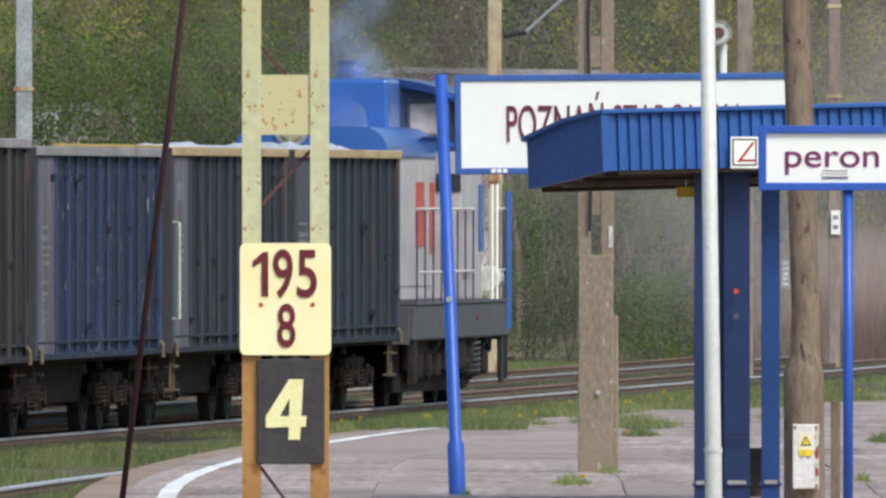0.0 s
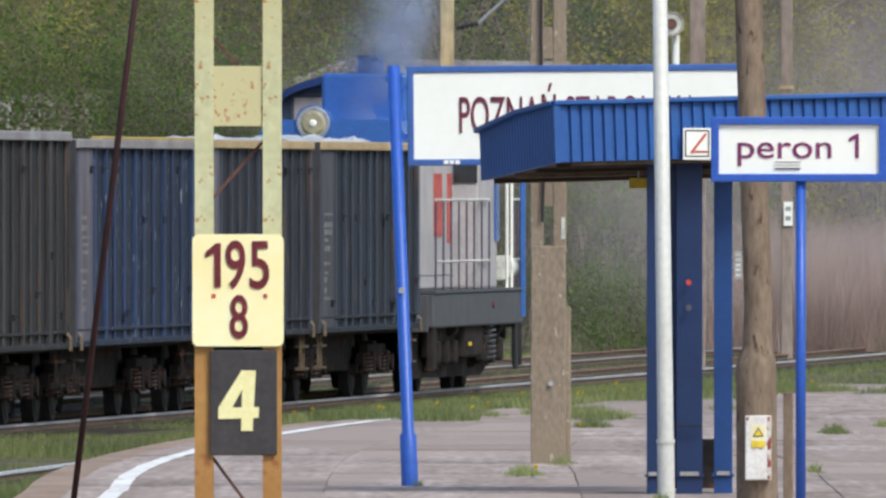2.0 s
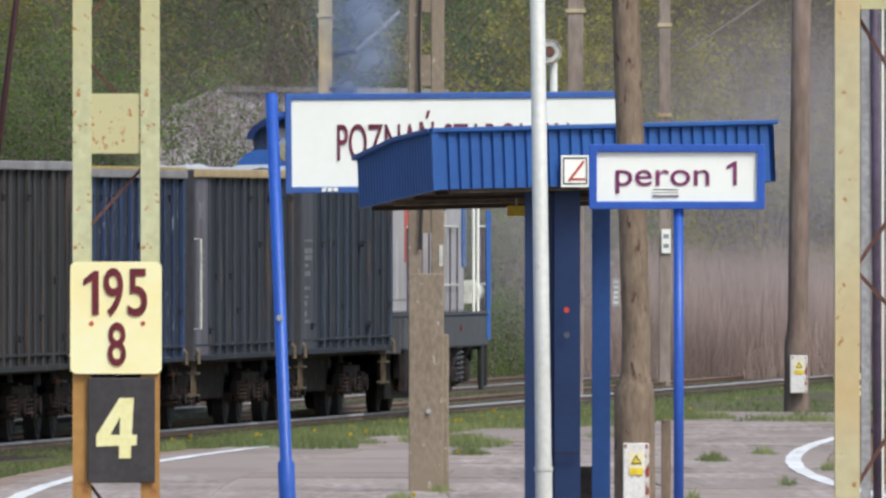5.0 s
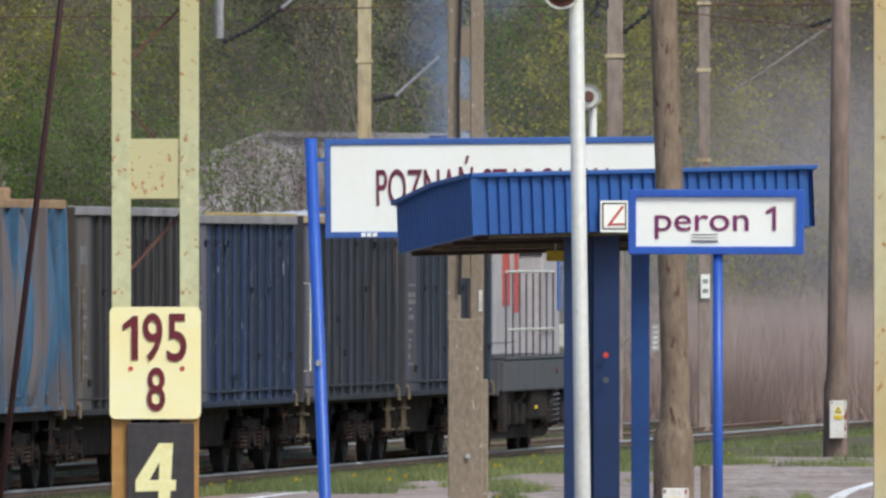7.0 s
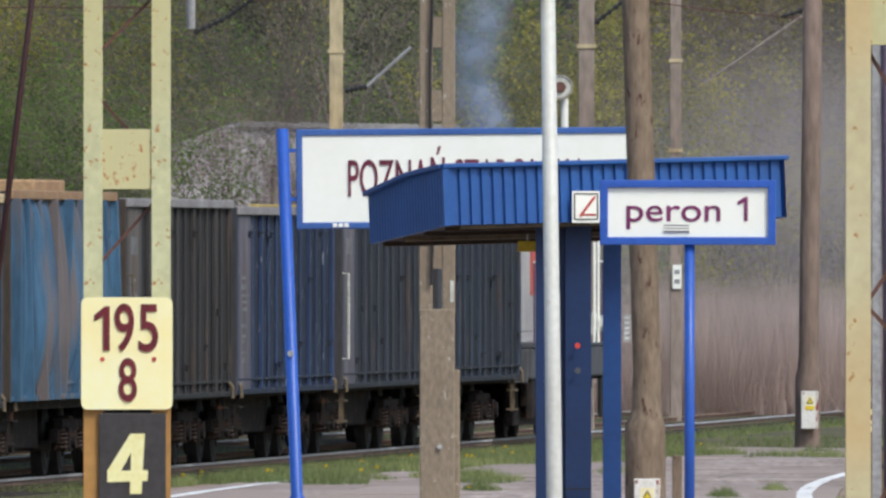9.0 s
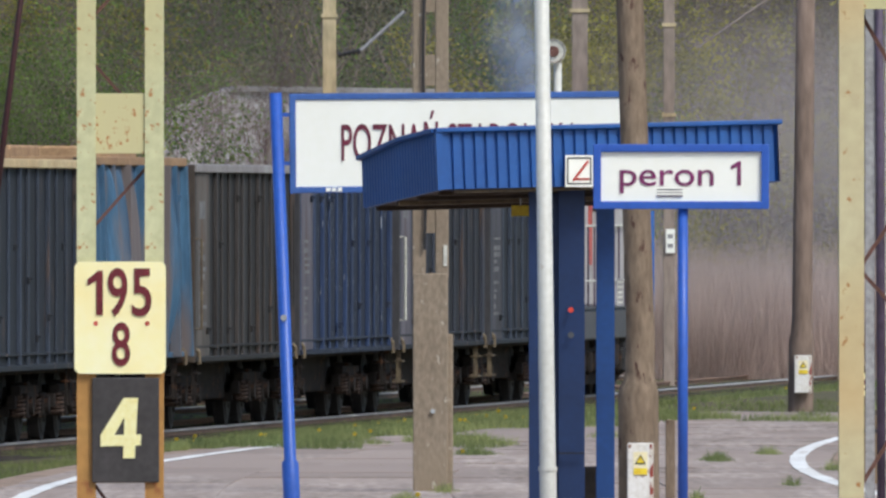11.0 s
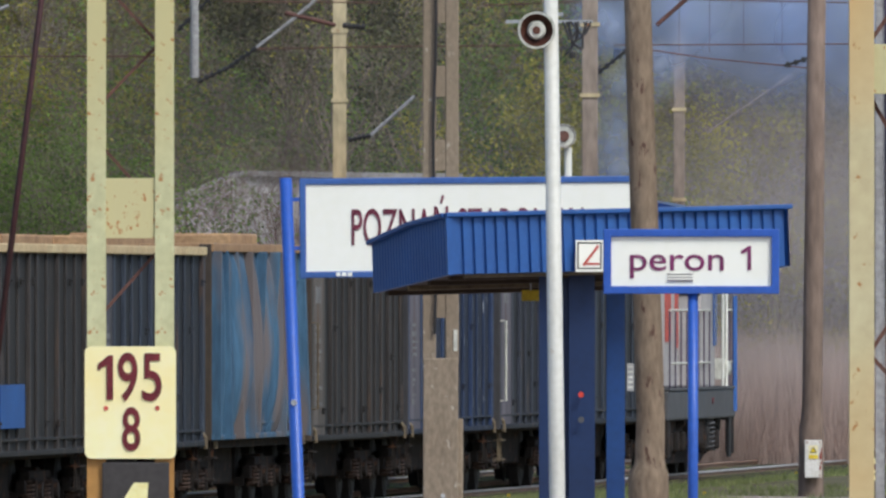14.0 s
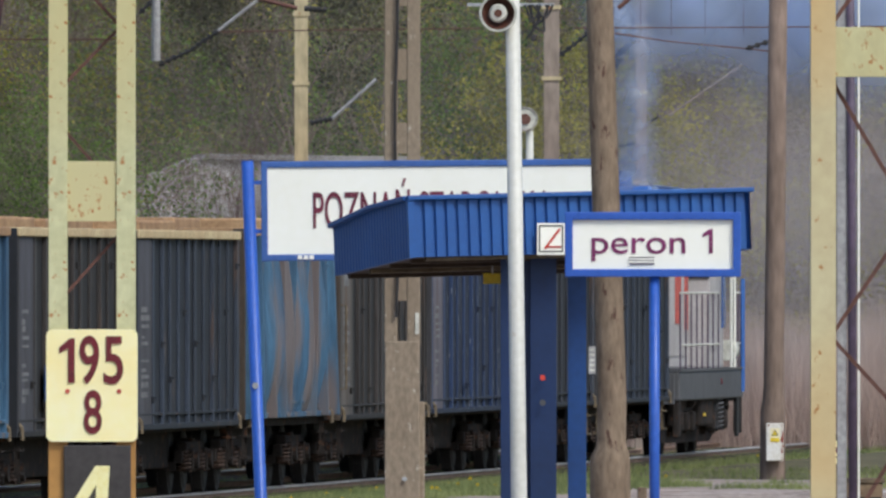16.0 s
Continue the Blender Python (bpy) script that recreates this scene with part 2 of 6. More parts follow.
    tarp=mat("white_plastic_sheet", (0.80, 0.82, 0.84), (0.62, 0.66, 0.72), 0.3, scale=3, fine=12, bump=0.1, grain=0.14),
    cabinet=mat("weathered_cabinet", (0.24, 0.17, 0.10), (0.15, 0.10, 0.06), 0.8, scale=3, fine=18),
    lump=mat("tan_load", (0.42, 0.27, 0.14), (0.28, 0.16, 0.08), 0.8, scale=2, fine=16),
)


# ---------------------------------------------------------------- mesh helpers
def link_mesh(name, bm, material, parent=None, label="", smooth=False):
    me = bpy.data.meshes.new(name)
    bm.to_mesh(me)
    bm.free()
    for m in (material if isinstance(material, (list, tuple)) else [material]):
        me.materials.append(m)
    if smooth:
        for p in me.polygons:
            p.use_smooth = len(p.vertices) <= 4
    ob = new(name, me)
    if parent is not None:
        ob.parent = parent
    if label:
        ob["label"] = label
    return ob


def part(name, bm, material, parent, label="", smooth=False):
    return link_mesh(name, bm, material, parent, label, smooth)


def share(name, src, parent, m, label=""):
    """Another part on the same mesh as src, at m."""
    ob = new(name, src.data)
    ob.parent = parent
    ob.matrix_basis = m
    if label:
        ob["label"] = label
    return ob


def thing(name, label, category, m=None, group="", kind=""):
    ob = new(name)
    ob.empty_display_size = 0.2
    if m is not None:
        ob.matrix_basis = m
    return tagged(ob, label, category, group, kind)


def add_box(bm, cx, cy, cz, sx, sy, sz, bevel=0.0, rot=None):
    r = bmesh.ops.create_cube(bm, size=1.0)
    vs = r["verts"]
    bmesh.ops.scale(bm, vec=(sx, sy, sz), verts=vs)
    if bevel:
        es = list({e for v in vs for e in v.link_edges})
        g = bmesh.ops.bevel(bm, geom=es, offset=bevel, segments=2, affect="EDGES", profile=0.5)
        vs = list({v for f in g["faces"] for v in f.verts} | {v for v in vs if v.is_valid})
    if rot is not None:
        bmesh.ops.rotate(bm, verts=vs, cent=(0, 0, 0), matrix=rot)
    bmesh.ops.translate(bm, vec=(cx, cy, cz), verts=vs)
    return vs


def box(*a, **k):
    bm = bmesh.new()
    add_box(bm, *a, **k)
    return bm


def add_tube(bm, a, b, r0, r1=None, seg=10, caps=True):
    a, b = Vector(a), Vector(b)
    r1 = r0 if r1 is None else r1
    d = b - a
    m = Matrix.Translation((a + b) / 2) @ d.to_track_quat("Z", "Y").to_matrix().to_4x4()
    return bmesh.ops.create_cone(bm, cap_ends=caps, segments=seg, radius1=r0, radius2=r1, depth=d.length, matrix=m)["verts"]


def lathe(rows, seg=20):
    """A round shaft from rows of (x, z, radius), bottom to top."""
    bm = bmesh.new()
    rings = [[bm.verts.new((cx + r * math.cos(a * math.tau / seg), r * math.sin(a * math.tau / seg), z)) for a in range(seg)] for cx, z, r in rows]
    for a, b in zip(rings, rings[1:]):
        for k in range(seg):
            bm.faces.new((a[k], a[(k + 1) % seg], b[(k + 1) % seg], b[k]))
    bm.faces.new(rings[-1])
    return bm


def tube(a, b, r0, r1=None, seg=12):
    bm = bmesh.new()
    add_tube(bm, a, b, r0, r1, seg)
    return bm


def add_path(bm, pts, r, seg=8):
    """One continuous tube along the points."""
    pts = [Vector(p) for p in pts]
    rings = []
    side = None
    for i, p in enumerate(pts):
        d = (pts[min(i + 1, len(pts) - 1)] - pts[max(i - 1, 0)]).normalized()
        side = d.orthogonal().normalized() if side is None else (side - d * side.dot(d)).normalized()
        up = d.cross(side)
        rings.append([bm.verts.new(p + (side * math.cos(2 * math.pi * k / seg) + up * math.sin(2 * math.pi * k / seg)) * r) for k in range(seg)])
    for a, b in zip(rings, rings[1:]):
        for k in range(seg):
            bm.faces.new((a[k], a[(k + 1) % seg], b[(k + 1) % seg], b[k]))
    bm.faces.new(rings[0][::-1])
    bm.faces.new(rings[-1])


def prism(poly, depth):
    """A closed outline (x, z) given a depth along y, centred."""
    bm = bmesh.new()
    f = [bm.verts.new((x, -depth / 2, z)) for x, z in poly]
    b = [bm.verts.new((x, depth / 2, z)) for x, z in poly]
    bm.faces.new(f)
    bm.faces.new(b[::-1])
    n = len(poly)
    for i in range(n):
        bm.faces.new((f[i], b[i], b[(i + 1) % n], f[(i + 1) % n]))
    bmesh.ops.recalc_face_normals(bm, faces=bm.faces)
    return bm


def raw(name, verts, faces, material, parent=None):
    me = bpy.data.meshes.new(name)
    me.from_pydata(verts, [], faces)
    me.materials.append(material)
    ob = new(name, me)
    if parent is not None:
        ob.parent = parent
    return ob


def words(text, name, material, parent, width, height, x, y, z, bold=0.0, deep=0.004):
    """Raised lettering facing -y, its lower left corner at (x, z), fitted to a width and a cap height."""
    cu = bpy.data.curves.new(name, "FONT")
    cu.body, cu.size, cu.extrude, cu.offset = text, 1.0, 0.02, bold
    tmp = new(name, cu)
    me = bpy.data.meshes.new_from_object(tmp)
    bpy.data.objects.remove(tmp)
    co = np.empty(len(me.vertices) * 3)
    me.vertices.foreach_get("co", co)
    co = co.reshape(-1, 3)
    lo, hi = co.min(0), co.max(0)
    k = np.array([width / (hi[0] - lo[0]), height, deep / 0.04])
    base = np.array([lo[0], 0.0, 0.0])
    co = (co - base) * k
    out = np.stack([co[:, 0], -co[:, 2], co[:, 1]], 1)
    me.vertices.foreach_set("co", out.ravel())
    me.materials.clear()
    me.materials.append(material)
    ob = new(name, me)
    ob.parent = parent
    ob.location = (x, y, z)
    return ob


# ---------------------------------------------------------------- plan: track, platform, ground
RUN = 0.09226                    # sideways run of the tracks per metre of depth
RAD = math.atan(RUN)
PLAT = 0.35                      # top of the platform
RAIL = -0.08                     # top of the rails


def side_line(y):
    """Near side of the train at depth y."""
    return RUN * y - 33.12


def curve(y, y0, k=0.00077, back=-23.0):
    """Circular curve that runs out into the straight of the tracks."""
    u, e = max(back, y - y0), RUN / (2 * k)
    return k * u * u if u < e else k * e * e + RUN * (u - e)


def left_edge(y):
    return -3.92 + curve(y, 208, 0.0007, -9.0)


def right_edge(y):
    return 4.30 + curve(y, 235)


def ground_z(x, y):
    z = -0.22
    if y > 455:
        u = min(1.0, (y - 455) / 500)
        z += 26 * u * u * (3 - 2 * u) + 0.25 * noise.noise((x * 0.1, y * 0.1, 0.0))
    return z


def build_ground():
    xs = sorted({-2500, -1200, -500, -200, -90, *range(-60, 61, 4), 90, 200, 500, 1200, 2500})
    ys = sorted({-1500, -400, -100, 0, 60, *range(120, 520, 8), *range(520, 1000, 30), 1400, 2500, 4000})
    v = [(x, y, ground_z(x, y)) for y in ys for x in xs]
    n = len(xs)
    f = [(j * n + i, j * n + i + 1, (j + 1) * n + i + 1, (j + 1) * n + i) for j in range(len(ys) - 1) for i in range(n - 1)]
    ob = raw("ground", v, f, M["ground"])
    for p in ob.data.polygons:
        p.use_smooth = True
    ob.data.materials.append(M["bank"])
    for p in ob.data.polygons:
        if p.center.y > 452:
            p.material_index = 1
    tagged(ob, "grassy ground with scrub bank behind the railway", "ground", kind="structure")


def strip(name, path, half, z0, z1, material, label, parent=None, shoulder=0.0):
    """A bed along a path of (x, y): flat top, sloping shoulders."""
    v, f = [], []
    for x, y in path:
        v += [(x - half - shoulder, y, z0), (x - half, y, z1), (x + half, y, z1), (x + half + shoulder, y, z0)]
    for i in range(len(path) - 1):
        for k in range(3):
            a = i * 4 + k
            f.append((a, a + 1, a + 5, a + 4))
    return raw(name, v, f, material, parent)


def rail_mesh(path, dx):
    prof = [(-0.065, -0.16), (0.065, -0.16), (0.065, -0.145), (0.012, -0.12), (0.012, -0.045), (0.036, -0.03), (0.036, -0.004), (0.028, 0.0),
            (-0.028, 0.0), (-0.036, -0.004), (-0.036, -0.03), (-0.012, -0.045), (-0.012, -0.12), (-0.065, -0.145)]
    v, f, n = [], [], len(prof)
    for x, y in path:
        v += [(x + dx + px, y, RAIL + pz) for px, pz in prof]
    mi = []
    for i in range(len(path) - 1):
        for k in range(n):
            f.append((i * n + k, i * n + (k + 1) % n, (i + 1) * n + (k + 1) % n, (i + 1) * n + k))
            mi.append(1 if k in (5, 6, 7, 8, 9) else 0)
    return v, f, mi


def build_track(label, centre, y0, y1, head="rail_head", worn=1):
    path = [(centre(y), y) for y in np.arange(y0, y1 + 1, 4.0)]
    t = thing("railway_track", label, "railway track", kind="structure")
    strip("ballast_bed", path, 1.5, RAIL - 0.2, RAIL - 0.10, M["ballast"], "", t, 0.5)
    for dx in (-0.7535, 0.7535):
        v, f, mi = rail_mesh(path, dx)
        ob = raw("rail", v, f, M["rail"], t)
        # only one rail's head takes the pale colour with the sky sheen
        ob.data.materials.append(M[head if dx * worn > 0 else "rail"])
        ob.data.polygons.foreach_set("material_index", mi)
        ob["label"] = "steel rail with a worn shiny head"
    v, f = [], []
    for y in np.arange(y0, y1, 0.62):
        c, b = centre(y), len(v)
        for sx in (-1.3, 1.3):
            for sy in (-0.12, 0.12):
                for z in (RAIL - 0.2, RAIL - 0.085):
                    v.append((c + sx, y + sy - sx * RUN, z))
        f += [(b + 1, b + 3, b + 7, b + 5), (b, b + 4, b + 5, b + 1), (b + 2, b + 3, b + 7, b + 6), (b, b + 1, b + 3, b + 2), (b + 4, b + 6, b + 7, b + 5)]
    s = raw("sleepers", v, f, M["sleeper"], t)
    tagged(s, kind="stuff")


def build_platform():
    ys = [y for y in range(120, 308, 5)]
    p = thing("platform", "low concrete island platform with worn slabs and weeds", "platform", kind="structure")
    v, f = [], []
    for y in ys:
        a, b = left_edge(y), right_edge(y)
        v += [(a, y, -0.15), (a, y, PLAT), (a + 0.35, y, PLAT + 0.004), (b - 0.35, y, PLAT + 0.004), (b, y, PLAT), (b, y, -0.15)]
    for i in range(len(ys) - 1):
        for k in range(5):
            a = i * 6 + k
            f.append((a, a + 1, a + 7, a + 6))
    n = (len(ys) - 1) * 6
    f += [tuple(range(6))[::-1], tuple(range(n, n + 6))]
    base = raw("platform_body", v, f, M["edge"], p)
    base.data.materials.append(M["slab_base"])
    for poly in base.data.polygons:
        c = poly.center
        if poly.normal.z > 0.5 and left_edge(c.y) + 0.34 < c.x < right_edge(c.y) - 0.34:
            poly.material_index = 1
    # worn white safety lines
    for edge, d in ((left_edge, 0.73), (right_edge, -0.68)):
        v, f = [], []
        yy = np.arange(121, 263 if d > 0 else 290, 1.0)
        for i, y in enumerate(yy):
            w = 0.075 + 0.02 * noise.noise((y * 0.7, d, 0))
            c = edge(y) + d + 0.012 * noise.noise((y * 0.4, d, 3.0))
            v += [(c - w, y, PLAT + 0.022), (c + w, y, PLAT + 0.022)]
            if i:
                b = 2 * i
                f.append((b - 2, b - 1, b + 1, b))
        ob = raw("safety_line", v, f, M["white_line"], p)
        ob["label"] = "worn white painted safety line"
    return p


def build_slabs(p):
    """Large concrete slabs, each one a piece with its own edges and a slight tilt."""
    rnd = random.Random(4)
    ys = list(np.arange(125, 305, 4.5))
    for y0 in ys:
        y1 = min(y0 + 4.5, 304.5)
        n = 4
        for k in range(n):
            g = 0.005
            vs = []
            h = [PLAT + 0.014 + rnd.uniform(-0.006, 0.010) for _ in range(4)]
            cor = []
            for (u, y, sx, sy) in ((k / n, y0, g, g), ((k + 1) / n, y0, -g, g), ((k + 1) / n, y1, -g, -g), (k / n, y1, g, -g)):
                a, b = left_edge(y) + 0.36, right_edge(y) - 0.36
                cor.append((a + (b - a) * u + sx + rnd.uniform(-0.006, 0.006), y + sy * 8 + rnd.uniform(-0.1, 0.1)))
            top = [(x, y, z) for (x, y), z in zip(cor, h)]
            low = [(x, y, PLAT - 0.02) for x, y in cor]
            ob = raw("slab", top + low, [(0, 1, 2, 3), (0, 4, 5, 1), (1, 5, 6, 2), (2, 6, 7, 3), (3, 7, 4, 0)], M["slab"], p)


# ---------------------------------------------------------------- masts, signs and poles on the platform
def one(parent, material, x, y, z, w, h, stem):
    """A figure one: stem with a slanting flag."""
    bm = prism([(w - stem, 0), (w, 0), (w, h), (w - stem * 0.75, h), (0, h * 0.80), (0, h * 0.66), (w - stem, h * 0.78)], 0.004)
    o = part("lettering", bm, material, parent)
    o.location = (x, y, z)


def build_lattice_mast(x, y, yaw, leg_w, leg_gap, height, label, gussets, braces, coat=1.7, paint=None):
    """Mast of two painted channel legs with gusset plates and rusty diagonal rods."""
    t = thing("catenary_mast", label, "catenary mast", pose(x, y, PLAT, 0, 0, yaw))
    w = leg_gap / 2 + leg_w / 2
    for s in (-1, 1):
        a, b, th = leg_w / 2, 0.096, 0.012
        prof = [(-a, -b), (a, -b), (a, b), (-a, b), (-a, b - th), (a - th, b - th), (a - th, -b + th), (-a, -b + th)]
        bm = bmesh.new()
        lo = [bm.verts.new((s * px, py, 0)) for px, py in prof]
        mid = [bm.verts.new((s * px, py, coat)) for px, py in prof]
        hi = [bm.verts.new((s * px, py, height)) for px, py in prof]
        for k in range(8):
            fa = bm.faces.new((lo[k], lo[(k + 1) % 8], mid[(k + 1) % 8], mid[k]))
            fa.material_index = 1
            bm.faces.new((mid[k], mid[(k + 1) % 8], hi[(k + 1) % 8], hi[k]))
        bm.faces.new(lo)
        bm.faces.new(hi)
        bmesh.ops.recalc_face_normals(bm, faces=bm.faces)
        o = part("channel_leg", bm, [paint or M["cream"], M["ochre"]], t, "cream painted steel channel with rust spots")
        o.location = (s * w, 0, -0.02)
    for z0, z1 in gussets:
        bm = box(0, -0.080, (z0 + z1) / 2, leg_gap + leg_w * 1.2, 0.008, z1 - z0, 0.002)
        part("gusset_plate", bm, M["rusty_cream"], t, "cream gusset plate stained with rust")
    for z0, z1, s, yy in braces:
        bm = bmesh.new()
        add_box(bm, 0, 0, 0, 0.017, 0.017, math.hypot(leg_gap + 0.04, z1 - z0), 0, Matrix.Rotation(s * math.atan2(leg_gap + 0.04, z1 - z0), 3, "Y"))
        o = part("diagonal_brace", bm, M["brace"], t, "rusty flat diagonal bar")
        o.location = (0, yy, (z0 + z1) / 2)
    return t


def build_hectometre_mast():
    # scale 320 per metre at 142.8 m
    D = 142.8
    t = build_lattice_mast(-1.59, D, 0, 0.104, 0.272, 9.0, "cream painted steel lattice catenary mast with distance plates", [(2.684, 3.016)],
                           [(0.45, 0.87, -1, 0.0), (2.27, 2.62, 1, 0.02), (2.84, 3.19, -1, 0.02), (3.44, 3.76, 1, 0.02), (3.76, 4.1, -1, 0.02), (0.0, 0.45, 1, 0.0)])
    p = thing("distance_plate", "pale yellow enamel plate with dark red numbers on the mast", "sign", pose(-1.59, D - 0.125, 0))
    bm = box(0, 0, 0, 0.505, 0.012, 0.62, 0.0)
    vert = [e for e in bm.edges if abs((e.verts[0].co - e.verts[1].co).y) > 0.005]
    bmesh.ops.bevel(bm, geom=vert, offset=0.035, segments=4, affect="EDGES", profile=0.5)
    o = part("plate", bm, M["plate_y"], p)
    o.location = (0.0, 0, 2.127)
    one(p, M["digit"], -0.18, -0.012, 2.142, 0.085, 0.245, 0.036)
    words("9", "lettering", M["digit"], p, 0.108, 0.37, -0.068, -0.012, 2.142, 0.012)
    words("5", "lettering", M["digit"], p, 0.108, 0.37, 0.065, -0.012, 2.142, 0.012)
    words("8", "lettering", M["digit"], p, 0.10, 0.335, -0.045, -0.012, 1.866, 0.012)
    for s in (-0.135, 0.15):
        part("bolt", tube((s, -0.004, 2.095), (s, -0.011, 2.095), 0.013), M["loco_red"], p)
    q = thing("signal_number_plate", "black plate with a yellow number four on the mast", "sign", pose(-1.59, D - 0.12, 0))
    o = part("plate", box(0.03, 0, 0, 0.372, 0.012, 0.58, 0.006), M["plate_k"], q)
    o.location = (0, 0, 1.506)
    four = bmesh.new()
    for k, poly in enumerate(([(0.125, 0.0), (0.19, 0.0), (0.208, 0.334), (0.135, 0.334)], [(0.0, 0.065), (0.222, 0.072), (0.226, 0.132), (0.0, 0.128)],
                              [(0.0, 0.10), (0.0, 0.128), (0.128, 0.334), (0.19, 0.334), (0.062, 0.10)])):
        piece = prism(poly, 0.004 + 0.001 * k)
        me = bpy.data.meshes.new("stroke")
        piece.to_mesh(me)
        piece.free()
        four.from_mesh(me)
        bpy.data.meshes.remove(me)
    o = part("lettering", four, M["digit_y"], q)
    o.location = (-0.109, -0.012, 1.35)


def build_station_sign():
    D = 201.0
    t = thing("station_sign", "white station name board with blue frame on blue posts", "sign", pose(0, D, PLAT, 0, -0.45, 0))
    board = part("board", box(0.442, 0, 2.904, 2.59, 0.03, 0.69, 0.004), M["white"], t)
    for nm, b in (("frame_rail", (0.442, 0, 3.268, 2.68, 0.06, 0.05)), ("frame_rail", (0.442, 0, 2.543, 2.68, 0.06, 0.05)),
                  ("frame_rail", (-0.874, 0, 2.904, 0.05, 0.062, 0.78)), ("frame_rail", (1.757, 0, 2.904, 0.05, 0.062, 0.78))):
        part(nm, box(*b, bevel=0.008), M["sign_blue"], t)
    words("POZNAŃ STAROŁĘKA", "lettering", M["maroon"], board, 1.86, 0.403, -0.494, -0.022, 2.772, 0.006)
    for xt, xb in ((-1.005, -0.90), (1.835, 1.84)):
        k = 0.42 / 3.3
        bm = lathe([(xb, -0.02, 0.066), (xb + (xt - xb) * k, 0.42, 0.066), (xb + (xt - xb) * k, 0.445, 0.047), (xt, 3.3, 0.047)])
        part("post", bm, M["blue"], t, "bright blue tubular post", True)
    for z in (2.75, 3.13):
        part("bracket", box(-0.93, 0.0, z, 0.10, 0.03, 0.03), M["blue"], t)
        part("bracket", box(1.79, 0.0, z, 0.10, 0.03, 0.03), M["blue"], t)
    part("clamp_bolt", tube((-0.955, -0.06, 1.55), (-0.955, -0.02, 1.55), 0.025), M["steel"], t)
    for i in range(3):
        part("torn_sticker", box(-0.60 + 0.045 * i, -0.034, 2.545, 0.035, 0.004, 0.03), M["white"], t)


def build_peron_sign():
    D = 183.0
    t = thing("platform_sign", "white platform number board with bright blue frame on a post", "sign", pose(1.936, D, PLAT, 0, 0, 0))
    cz = 2.6145
    board = part("board", box(0, 0, cz, 1.15, 0.03, 0.36, 0.003), M["white"], t)
    for b in ((0, 0, cz + 0.202, 1.245, 0.09, 0.055), (0, 0, cz - 0.202, 1.245, 0.09, 0.055), (-0.595, 0, cz, 0.055, 0.092, 0.46), (0.595, 0, cz, 0.055, 0.092, 0.46)):
        part("frame_rail", box(*b, bevel=0.006), M["blue"], t)
    words("peron", "lettering", M["purple"], board, 0.665, 0.24, -0.435, -0.02, 2.552, 0.003)
    one(board, M["purple"], 0.352, -0.02, 2.552, 0.072, 0.172, 0.026)
    part("post", tube((0.012, 0.02, -0.02), (0.012, 0.02, 2.40), 0.036, 0.036, 16), M["blue"], t, "", True)
    part("sticker", box(-0.08, -0.02, 2.50, 0.19, 0.004, 0.05), M["white"], board, "small pale sticker with a dark edge")
    for z, h in ((2.478, 0.010), (2.502, 0.004), (2.524, 0.006)):
        part("sticker_bar", box(-0.08, -0.024, z, 0.18, 0.004, h), M["bar"], board)


